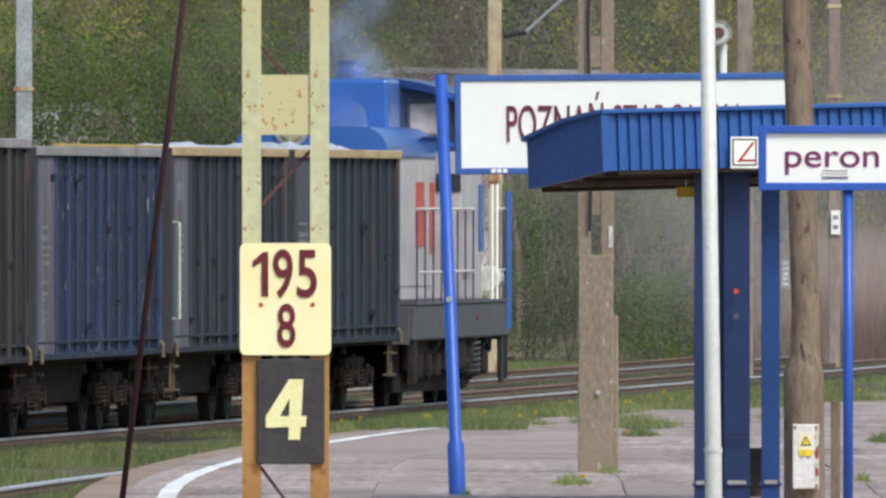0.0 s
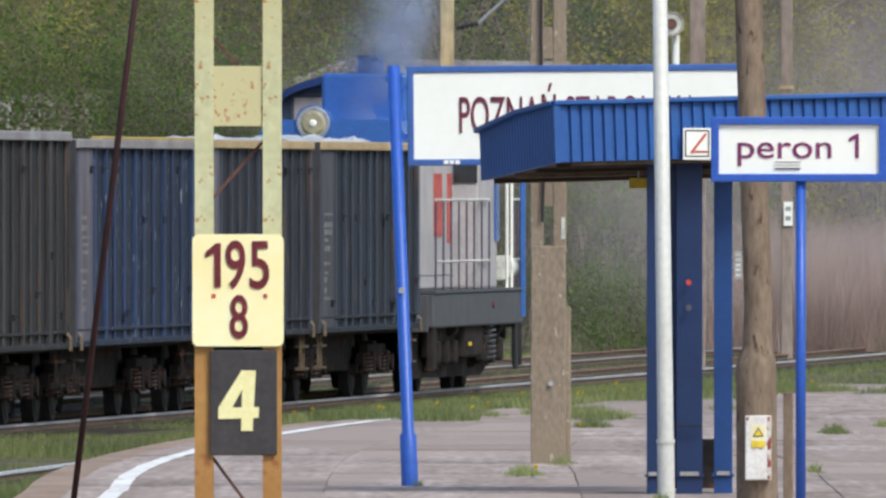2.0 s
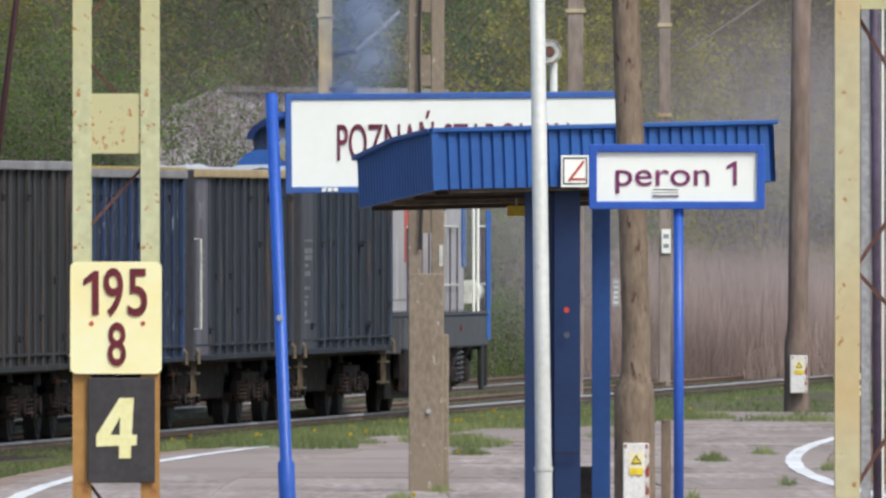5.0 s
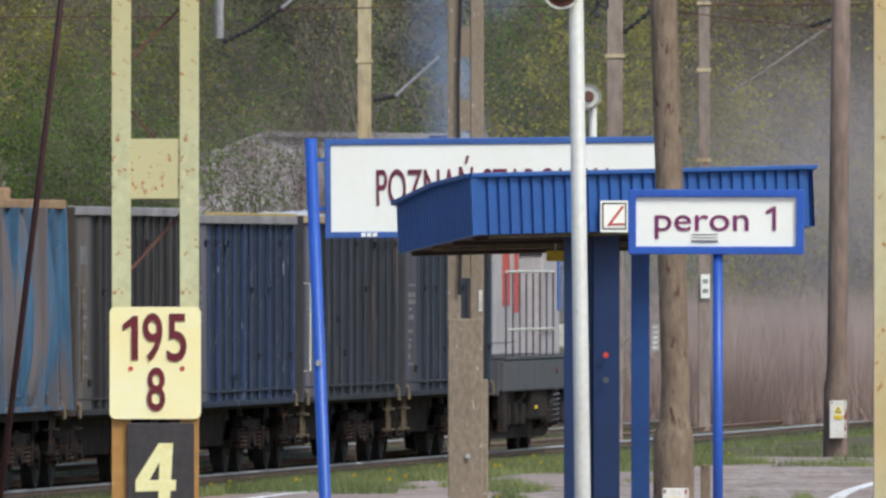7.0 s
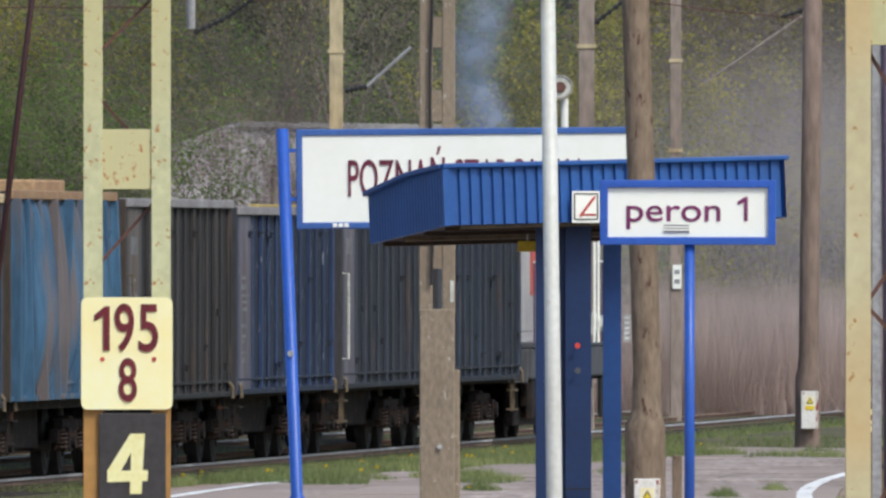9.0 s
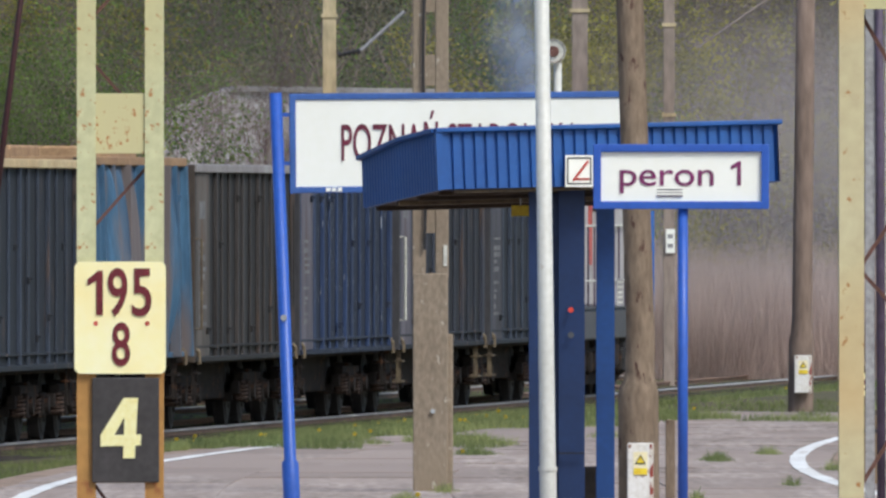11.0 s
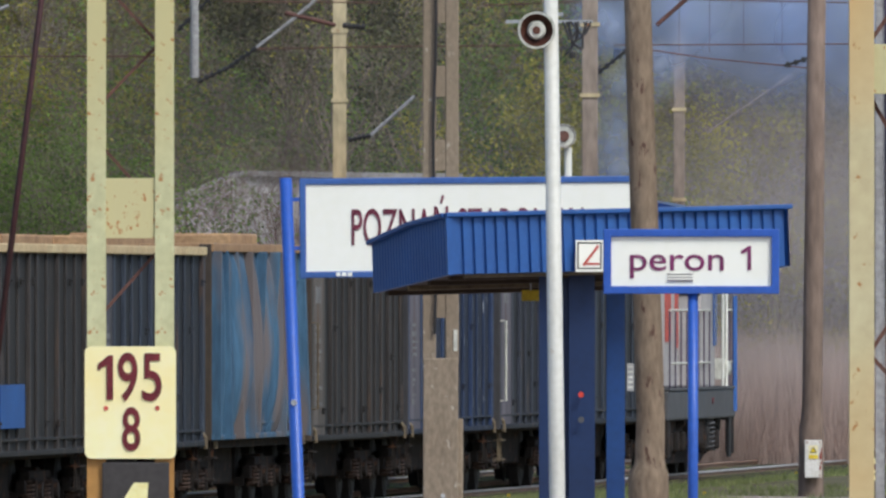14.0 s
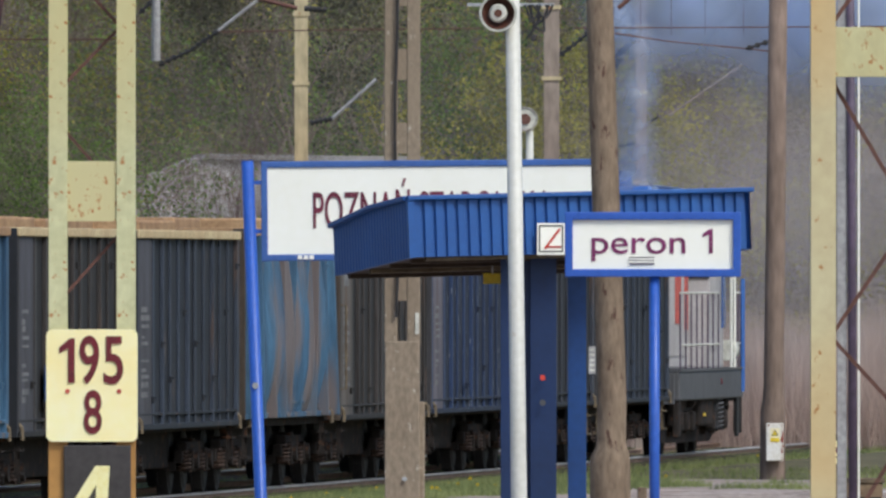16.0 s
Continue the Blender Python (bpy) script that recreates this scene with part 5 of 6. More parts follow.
def wagon_mats():
    ribs = {}

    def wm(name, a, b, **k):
        # rib copy of the colour, lightened for the light caught on rib edges
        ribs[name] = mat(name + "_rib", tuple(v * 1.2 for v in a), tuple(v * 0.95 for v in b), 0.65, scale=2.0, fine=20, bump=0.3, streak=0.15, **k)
        # sheet copy cut to a third: shade between the ribs, put into the colour
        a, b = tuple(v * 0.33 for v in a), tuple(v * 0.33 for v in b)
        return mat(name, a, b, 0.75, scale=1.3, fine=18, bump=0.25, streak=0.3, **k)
    slate = wm("slate_wagon", (0.034, 0.047, 0.075), (0.017, 0.022, 0.034), rust=(0.07, 0.05, 0.045), rust_at=0.62, rust_scale=3)
    slate2 = wm("brownish_wagon", (0.034, 0.041, 0.062), (0.018, 0.021, 0.031), rust=(0.07, 0.05, 0.045), rust_at=0.60, rust_scale=3)
    navy = wm("navy_wagon", (0.022, 0.044, 0.115), (0.012, 0.023, 0.06), rust=(0.30, 0.33, 0.38), rust_at=0.64, rust_scale=17)
    black = wm("black_wagon", (0.042, 0.037, 0.036), (0.022, 0.019, 0.019), rust=(0.065, 0.045, 0.035), rust_at=0.62, rust_scale=3)
    sky_b = mat("pale_blue_wagon", (0.062, 0.145, 0.24), (0.02, 0.055, 0.11), 0.65, scale=1.5, fine=18, bump=0.25, streak=0.2, rust=(0.135, 0.115, 0.115), rust_at=0.525, rust_scale=0.8, along=1.2)
    tan = mat("tan_rim", (0.36, 0.23, 0.12), (0.25, 0.145, 0.075), 0.7, scale=1.0, fine=14)
    pale = mat("pale_tan_rim", (0.47, 0.36, 0.19), (0.36, 0.25, 0.13), 0.7, scale=1.0, fine=14)
    yel = mat("yellow_rim", (0.50, 0.38, 0.10), (0.40, 0.28, 0.08), 0.7, scale=1.0, fine=14)
    gry = mat("grey_rim", (0.30, 0.29, 0.29), (0.2, 0.18, 0.18), 0.7, scale=1.0, fine=14)
    cream = mat("cream_rim", (0.58, 0.47, 0.27), (0.45, 0.33, 0.18), 0.7, scale=1.0, fine=14)
    bay_c = mat("chalky_bay", (0.14, 0.13, 0.155), (0.06, 0.056, 0.072), 0.8, scale=2.2, fine=20, streak=0.2, rust=(0.10, 0.065, 0.055), rust_at=0.6, rust_scale=4)
    bay_b = mat("brownish_bay", (0.125, 0.11, 0.095), (0.05, 0.044, 0.04), 0.8, scale=2.2, fine=20, streak=0.2, rust=(0.12, 0.065, 0.04), rust_at=0.6, rust_scale=4)
    bay_d = mat("dark_bay", (0.07, 0.07, 0.085), (0.035, 0.033, 0.038), 0.8, scale=2.2, fine=20, streak=0.2)
    corner = wm("chalky_corner", (0.17, 0.165, 0.18), (0.07, 0.07, 0.085))
    cornb = wm("brown_corner", (0.20, 0.15, 0.11), (0.12, 0.085, 0.06))
    out = [
        dict(label="slate grey open freight wagon with tan top rim", mat=slate, rim=pale, top=3.27, seed=1, bay=bay_d, sheet=True, step=M["hook"], corner=corner),
        dict(label="dark brownish-grey open freight wagon with tan top rim", mat=slate2, rim=pale, top=3.27, seed=2, bay=bay_c, step=M["hook"], corner=corner, grab_mat=M["horn"]),
        dict(label="navy blue open freight wagon with yellow and grey rim", mat=navy, rim=gry, top=3.25, seed=3, bay=bay_c, corner=corner, lip=yel),
        dict(label="black grimy open freight wagon with grey rim", mat=black, rim=gry, top=3.33, seed=4, bay=bay_b, low=0.80, grab_mat=M["hook"], corner=cornb, ribs=15),
        dict(label="pale blue open freight wagon with bent rusty side panels", mat=sky_b, rim=tan, top=3.40, seed=5, bay=sky_b, half=5.95, low=0.88, corner=cornb, bent=0.07, ribs=9,
             load=True),
        dict(label="dark slate open freight wagon loaded with tan boards", mat=slate, rim=cream, top=3.35, seed=6, bay=bay_d, corner=black, load=True),
        dict(label="dark brown open wagon with blue patch and boards above rim", mat=black, rim=cream, top=3.35, seed=7, bay=bay_d, corner=slate2, load=True, patch=True),
        dict(label="blue open freight wagon with tan rim", mat=sky_b, rim=tan, top=3.35, seed=8, bay=bay_c, corner=corner),
    ]
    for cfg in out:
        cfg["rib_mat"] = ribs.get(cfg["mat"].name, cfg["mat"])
    return out


# ---------------------------------------------------------------- plants
def leaf_cloud(rnd, centres, per, spread, size, v, f, flat=0.6):
    for c in centres:
        for _ in range(per):
            p = Vector(c) + Vector((rnd.gauss(0, spread), rnd.gauss(0, spread), rnd.gauss(0, spread * flat)))
            a = Vector((rnd.uniform(-1, 1), rnd.uniform(-1, 1), rnd.uniform(-1, 1))).normalized()
            b = a.orthogonal().normalized()
            s = size * rnd.uniform(0.5, 1.3)
            k = len(v)
            v += [tuple(p + a * s), tuple(p + b * s * 0.5), tuple(p - a * s), tuple(p - b * s * 0.5)]
            f.append((k, k + 1, k + 2, k + 3))


def tree_branches(bm, rnd, base, direction, length, radius, depth, tips, spread=0.6):
    p, d = Vector(base), Vector(direction).normalized()
    n = 3
    r = radius
    for i in range(n):
        q = p + d * (length / n)
        add_tube(bm, p, q, r, r * 0.8, 6 if depth > 1 else 4, False)
        r *= 0.8
        p = q
        d = (d + Vector((rnd.uniform(-1, 1), rnd.uniform(-1, 1), rnd.uniform(-0.3, 0.6))) * 0.18).normalized()
        if depth > 0 and i > 0 - (depth < 2):
            for _ in range(2):
                e = (d + Vector((rnd.uniform(-1, 1), rnd.uniform(-1, 1), rnd.uniform(-0.2, 0.5))) * spread).normalized()
                tree_branches(bm, rnd, p, e, length * rnd.uniform(0.5, 0.75), r * 0.6, depth - 1, tips, spread)
        tips.append(tuple(p))
    tips.append(tuple(p))


def make_tree(seed, label, leaf, height, leaves, size, spread=0.6, name="tree", trunks=1, twigs=2, bark=None, clump=0.22, share_of_tips=0.5, low_share=0.4):
    """Tapered trunk and limbs, fine twigs at the tips, and many small leaves in loose clumps."""
    rnd = random.Random(seed)
    t = thing(name, label, "tree" if name == "tree" else "bush")
    bm = bmesh.new()
    tips = []
    for k in range(trunks):
        lean = Vector((rnd.uniform(-0.25, 0.25), rnd.uniform(-0.25, 0.25), 1)) if trunks > 1 else Vector((rnd.uniform(-0.06, 0.06), 0, 1))
        base = (rnd.uniform(-0.5, 0.5) * (trunks > 1), rnd.uniform(-0.5, 0.5) * (trunks > 1), -0.3)
        tree_branches(bm, rnd, base, lean, height * 0.62, 0.0075 * height, 3, tips, spread)
    part("trunk", bm, bark or M["bark"], t)
    v, f = [], []
    if leaves:
        low = []
        if name == "bush":
            low = [(rnd.gauss(0, 0.9), rnd.gauss(0, 0.9), rnd.uniform(0.1, height * 0.5)) for _ in range(150)]
            leaf_cloud(rnd, low, max(1, int(leaves * low_share / len(low))), 0.33, size, v, f, 1.0)
        picked = rnd.sample(tips, max(1, int(len(tips) * share_of_tips)))
        leaf_cloud(rnd, picked, max(1, int(leaves * (1 - low_share if low else 1) / len(picked))), clump, size, v, f)
    tv, tf = [], []
    for c in tips:
        for _ in range(twigs):
            p = Vector(c)
            d = Vector((rnd.gauss(0, 1), rnd.gauss(0, 1), rnd.gauss(0.5, 0.8))).normalized() * rnd.uniform(0.25, 0.7)
            w = d.orthogonal().normalized() * rnd.uniform(0.002, 0.005)
            q = p + d * 0.5 + Vector((rnd.gauss(0, 0.05), rnd.gauss(0, 0.05), 0))
            k = len(tv)
            tv += [tuple(p - w), tuple(p + w), tuple(q + w * 0.7), tuple(q - w * 0.7), tuple(p + d)]
            tf += [(k, k + 1, k + 2, k + 3), (k + 3, k + 2, k + 4)]
    raw("branchwork", tv, tf, M["twig"], t)
    if leaves:
        raw("crown", v, f, leaf, t)
    return t


def build_woods():
    rnd = random.Random(11)
    kinds = [
        make_tree(1, "bare-branched tree just coming into olive leaf", M["leaf_c"], 11, 10000, 0.05, twigs=2, share_of_tips=0.3),
        make_tree(2, "young tree with fresh spring green leaves", M["leaf_a"], 9, 13000, 0.048, twigs=2, share_of_tips=0.4),
        make_tree(3, "tree with yellow-green spring leaves", M["leaf_b"], 10, 9500, 0.052, twigs=2, share_of_tips=0.22),
        make_tree(4, "thin grey-brown tree with fine twigs and buds", M["leaf_bud"], 10, 3500, 0.034, 0.5, twigs=5),
        make_tree(5, "multi-stemmed bush with spring green leaves", M["leaf_a"], 5.5, 11000, 0.046, 0.7, "bush", 3, 1, share_of_tips=0.3, low_share=0.5),
        make_tree(6, "grey-brown thicket bush in bud", M["leaf_bud"], 5, 9000, 0.034, 0.7, "bush", 3, low_share=0.6),
        make_tree(7, "bush with bright yellow-green spring leaves", M["leaf_b"], 5.5, 9500, 0.047, 0.7, "bush", 3, 1, share_of_tips=0.22),
        make_tree(8, "bare reddish-brown branching shrub", M["leaf_bud"], 5.2, 0, 0.04, 0.7, "bush", 2, 2, M["shrub_bark"]),
        make_tree(9, "slender pale-barked sapling with bare branches", M["leaf_b"], 9, 500, 0.05, 0.35, "tree", 1, 3),
        make_tree(10, "olive pine with dense needle clumps, wood shade in their colour", M["needle"], 10, 12000, 0.06, 0.75, clump=0.34, share_of_tips=0.45),
    ]
    used = [False] * len(kinds)

    def put(k, x, y, s=1.0):
        m = pose(x, y, ground_z(x, y) - 0.05, 0, 0, rnd.uniform(0, 360)) @ Matrix.Scale(s, 4)
        if not used[k]:
            kinds[k].matrix_basis = m
            used[k] = True
            o = kinds[k]
        else:
            o = copy_thing(kinds[k], Matrix.Identity(4))
            o.matrix_basis = m
        o["group"] = "trees behind the railway"
    # a row nearer the line and a deeper belt
    for i in range(26):
        x = -13 + i * 1.05 + rnd.uniform(-0.4, 0.4)
        y = rnd.uniform(505, 530)
        k = rnd.choice((1, 1, 0, 1, 2)) if x < -3 else (rnd.choice((0, 0, 2, 2)) if x < 3.5 else rnd.choice((3, 3, 2, 3)))
        put(k, x * y / 480, y, rnd.uniform(0.85, 1.2))
    for i in range(18):
        x = -15 + i * 1.8 + rnd.uniform(-0.5, 0.5)
        y = rnd.uniform(545, 600)
        put(rnd.choice((0, 0, 9, 2, 0)), x * y / 480, y, rnd.uniform(1.0, 1.4))
    for i in range(16):
        x = -12 + i * 0.75 + rnd.uniform(-0.3, 0.3)
        y = rnd.uniform(474, 488)
        put(rnd.choice((4, 4, 6, 5) if x < -4.5 else (4, 9, 8)), x, y, rnd.uniform(0.8, 1.15))
    for x, y, k, q in ((-3.1, 457, 7, 0.85), (-2.3, 456, 7, 0.7), (-3.9, 457, 7, 0.95), (-4.6, 456, 7, 0.9), (-3.4, 459, 7, 1.0), (-2.7, 458, 7, 0.85), (-5.6, 458, 4, 0.95), (-6.3, 456, 4, 0.8), (-7.4, 458, 6, 0.8), (-8.6, 457, 4, 0.9), (1.6, 458, 4, 0.6), (-6.0, 454, 4, 0.85), (-6.9, 455, 4, 0.95), (-7.9, 454, 4, 0.9), (-9.4, 456, 4, 0.95)):
        put(k, x, y, q)
    for x, y, k, q in ((3.3, 486, 6, 0.95), (4.3, 483, 6, 1.05), (5.1, 487, 6, 0.9), (6.6, 486, 5, 0.95), (7.7, 485, 6, 0.7), (8.8, 486, 5, 0.9), (9.9, 485, 5, 0.8), (2.4, 484, 2, 0.55)):
        put(k, x, y, q)
    for x, y, q in ((1.5, 514, 0.95), (2.3, 518, 1.05), (-0.4, 516, 0.95), (0.6, 524, 1.1), (-2.6, 517, 0.9), (-3.7, 522, 1.0), (-1.5, 526, 1.05), (3.2, 528, 1.0)):
        put(9, x, y, q)
    # saplings along the foot of the bank
    for i in range(9):
        x = -11 + i * 1.5 + rnd.uniform(-0.6, 0.6)
        put(8, x, rnd.uniform(474, 492), rnd.uniform(0.8, 1.1))
    for x, y, q in ((4.6, 500, 1.5), (5.6, 503, 1.35), (3.4, 502, 1.5), (7.2, 506, 1.4), (1.9, 504, 1.5), (0.4, 505, 1.45)):
        put(6, x, y, q)
    for x, y, k, q in ((-0.9, 510, 2, 0.9), (0.9, 511, 2, 0.8), (2.0, 509, 2, 0.95), (3.9, 512, 2, 0.9), (5.2, 509, 2, 0.75), (-2.2, 511, 2, 0.8), (-5.6, 503, 2, 0.9)):
        put(k, x, y, q)
    # fuller scrub behind the reeds and up the bank
    for i in range(30):
        x = -9 + i * 0.8 + rnd.uniform(-0.3, 0.3)
        y = rnd.uniform(488, 510)
        put(6 if (x > 3.5 and rnd.random() < 0.35) else rnd.choice((5, 5, 6) if x > 2.6 else ((4, 4, 6, 5) if x < -4.5 else (4, 9, 4, 6))), x * 1.03, y, rnd.uniform(1.0, 1.5))
    for i in range(16):
        x = -13 + i * 1.85 + rnd.uniform(-0.4, 0.4)
        y = rnd.uniform(560, 590)
        put(rnd.choice((0, 9, 0, 2)), x * 1.1, y, rnd.uniform(0.7, 1.0))
    for j, (x, y, q) in enumerate(((0.7, 448, 0.7), (1.3, 446, 0.6), (1.9, 450, 0.72), (2.5, 452, 0.7), (0.0, 450, 0.7), (-0.8, 452, 0.6), (2.9, 448, 0.5))):
        put((5, 4)[j % 2], x, y, q)


def build_reeds():
    rnd = random.Random(5)
    v, f = [], []
    for _ in range(110000):
        y = rnd.uniform(446, 475)
        x = rnd.uniform(2.5, 12.5)
        z = ground_z(x, y)
        h = rnd.uniform(0.9, 3.3) * (0.75 + 0.35 * noise.noise((x * 0.5, y * 0.3, 2.0)))
        a = rnd.uniform(0, math.pi)
        w = rnd.uniform(0.0025, 0.0075)
        dx, dy = math.cos(a) * w, math.sin(a) * w
        lx, ly = rnd.gauss(0, 0.42), rnd.gauss(0, 0.42)
        k = len(v)
        v += [(x - dx, y - dy, z), (x + dx, y + dy, z), (x + lx, y + ly, z + h)]
        f.append((k, k + 1, k + 2))
    ob = raw("reeds", v, f, M["reed"])
    tagged(ob, "tall dry brown reeds beyond the tracks", "reeds", kind="stuff")
    # dense thin brushwood behind
    v, f = [], []
    for _ in range(95000):
        left = rnd.random() < 0.05
        y = rnd.uniform(478, 512) if left else rnd.uniform(494, 516)
        x = rnd.uniform(-13, 4) if left else rnd.uniform(3.2, 14)
        z = ground_z(x, y) + rnd.uniform(-0.2, 3.4)
        h = rnd.uniform(0.8, 3.2)
        a = rnd.uniform(0, math.pi)
        w = rnd.uniform(0.003, 0.010)
        dx, dy = math.cos(a) * w, math.sin(a) * w
        k = len(v)
        v += [(x - dx, y - dy, z), (x + dx, y + dy, z), (x + rnd.gauss(0, 0.5), y + rnd.gauss(0, 0.4), z + h)]
        f.append((k, k + 1, k + 2))
    ob = raw("brushwood", v, f, M["brush"])
    tagged(ob, "grey-brown leafless brushwood on the bank", "brushwood", kind="stuff")


def build_grass():
    rnd = random.Random(6)
    v, f, vd, fd = [], [], [], []

    def blade(x, y, z, h, thin=0.6):
        a = rnd.uniform(0, math.pi)
        w = rnd.uniform(0.006, 0.014) * thin
        dx, dy = math.cos(a) * w, math.sin(a) * w
        k = len(v)
        v.extend([(x - dx, y - dy, z), (x + dx, y + dy, z), (x + rnd.gauss(0, h * 0.35), y + rnd.gauss(0, h * 0.35), z + h)])
        f.append((k, k + 1, k + 2))

    def flower(x, y, z):
        k = len(vd)
        for q in range(6):
            vd.append((x + 0.022 * math.cos(q * 1.047), y + 0.022 * math.sin(q * 1.047), z + 0.02 * math.cos(q * 1.047 + 1.5)))
        fd.append(tuple(range(k, k + 6)))
    # strip between the platform and the train's track
    for _ in range(105000):
        y = rnd.uniform(205, 345)
        a = side_line(y) - 0.45
        b = side_line(y) + 7.4 if y > 240 else left_edge(y)
        x = rnd.uniform(a, max(a + 0.5, b))
        c = abs(x - (side_line(y) + 5.5))
        d = noise.noise((x * 0.5, y * 0.12, 0.0))
        if d < -0.15 or (c < 1.3 and rnd.random() < 0.8):
            continue
        blade(x, y, -0.19 if x < side_line(y) + 0.6 else -0.21, rnd.uniform(0.03, 0.07) if x < side_line(y) + 0.5 else rnd.uniform(0.05, 0.17 if y < 290 else 0.11) * (1 + d))
    # overgrown near rail of the platform track
    for _ in range(26000):
        y = rnd.uniform(192, 262)
        x = left_edge(y) - rnd.uniform(0.1, 1.7)
        blade(x, y, -0.21, rnd.uniform(0.10, 0.24))
    # beyond the platform end, both sides of the far pole
    for _ in range(26000):
        y = rnd.uniform(304, 400)
        x = rnd.uniform(side_line(y) + 0.9, side_line(y) + 12)
        d = noise.noise((x * 0.6, y * 0.1, 4.0))
        if d < -0.1:
            continue
        blade(x, y, -0.21, rnd.uniform(0.04, 0.12))
        if rnd.random() < 0.001:
            flower(x, y, 0.02)
    # grass over the far tracks
    for _ in range(80000):
        y = rnd.uniform(335, 448)
        x = rnd.uniform(side_line(y) - 9, side_line(y) + 1.0)
        c = min(abs(x - side_line(y) + 1.45), abs(x - side_line(y) + 5.05))
        d = noise.noise((x * 0.6, y * 0.08, 7.0))
        if d < -0.45:
            continue
        blade(x, y, -0.21, rnd.uniform(0.04, 0.09 if c < 1.7 else 0.13))
    # weeds in the platform joints
    for cx, cy, n, r in ((-0.02, 209, 420, 0.17), (0.30, 216.6, 160, 0.14), (0.64, 251, 520, 0.22), (0.75, 284, 700, 0.32), (0.35, 290, 500, 0.4), (2.93, 244.6, 380, 0.17), (2.37, 211, 120, 0.08),
                         (3.5, 251, 240, 0.14), (1.0, 190.6, 150, 0.08), (-0.85, 201, 60, 0.05), (1.5, 262, 160, 0.2), (2.1, 270, 240, 0.3), (-0.4, 262, 260, 0.25), (3.9, 236, 120, 0.12),
                         (2.4, 290, 420, 0.5), (-0.7, 272, 300, 0.4), (3.3, 222, 90, 0.1)):
        for _ in range(n):
            gx = rnd.gauss(0, 0.5)
            blade(cx + gx * r, cy + rnd.gauss(0, 0.6), PLAT + 0.005, (0.02 + rnd.uniform(0.03, 0.11) * math.exp(-gx * gx * 1.6)), 0.45)
        for _ in range(n // 400):
            flower(cx + rnd.gauss(0, r * 0.5), cy - 0.5, PLAT + rnd.uniform(0.04, 0.09))
    # grass creeping over the far end and the rim of the platform
    for _ in range(64000):
        y = rnd.uniform(246, 304)
        u = rnd.random() ** 1.7
        x = left_edge(y) - 0.1 + u * 3.2
        d = noise.noise((x * 0.9, y * 0.11, 5.0)) + (0.55 if y > 258 else 0.05) * (1 - u) - (0.0 if y > 256 else 0.22)
        if d < 0.02 + 0.35 * u:
            continue
        blade(x, y, PLAT + 0.004, rnd.uniform(0.03, 0.13), 0.55)
        if rnd.random() < 0.0007:
            flower(x, y, PLAT + rnd.uniform(0.06, 0.12))
    for _ in range(9000):
        y = rnd.uniform(288, 304)
        x = rnd.uniform(left_edge(y) + 3.0, right_edge(y))
        if noise.noise((x * 0.9, y * 0.2, 6.0)) > 0.1:
            blade(x, y, PLAT + 0.004, rnd.uniform(0.03, 0.12), 0.55)
    # low moss and litter along some joints
    for _ in range(5000):
        y = 196 + 2.3 * rnd.randrange(38) + rnd.gauss(0, 0.15)
        x = rnd.uniform(left_edge(y) + 0.6, right_edge(y) - 0.6)
        if noise.noise((x * 0.8, y * 0.5, 9.0)) > 0.12:
            blade(x, y, PLAT + 0.003, rnd.uniform(0.008, 0.025), 0.4)
    ob = raw("grass", v, f, M["grass"])
    tagged(ob, "spring grass and weeds along the tracks", "grass", kind="stuff")
    ob = raw("dandelions", vd, fd, M["dandelion"])
    tagged(ob, "yellow dandelion heads in the grass", "flowers", kind="stuff")


def build_shed():
    t = thing("warehouse", "long low pale warehouse half hidden by branches", "building", pose(-0.5, 463, -0.2, 0, 0, 2))
    poly = [(-9.0, 0), (-0.75, 0), (-0.75, 5.1), (-2.7, 5.16), (-3.5, 4.85), (-9.0, 4.5)]
    bm = prism(poly, 8.0)
    bmesh.ops.translate(bm, vec=(0, 4, 0), verts=bm.verts)
    part("wall", bm, M["pale_wall"], t)
    part("roof", box(-0.7, 4, 5.12, 4.0, 8.2, 0.10, rot=Matrix.Rotation(radians(0.8), 3, "Y")), M["roof_grey"], t)
    for k in range(-5, 2):
        part("wall_panel", box(-2.6 + k * 1.25, -0.03, 2.3, 1.1, 0.05, 4.2, 0.01), M["pale_wall"], t)


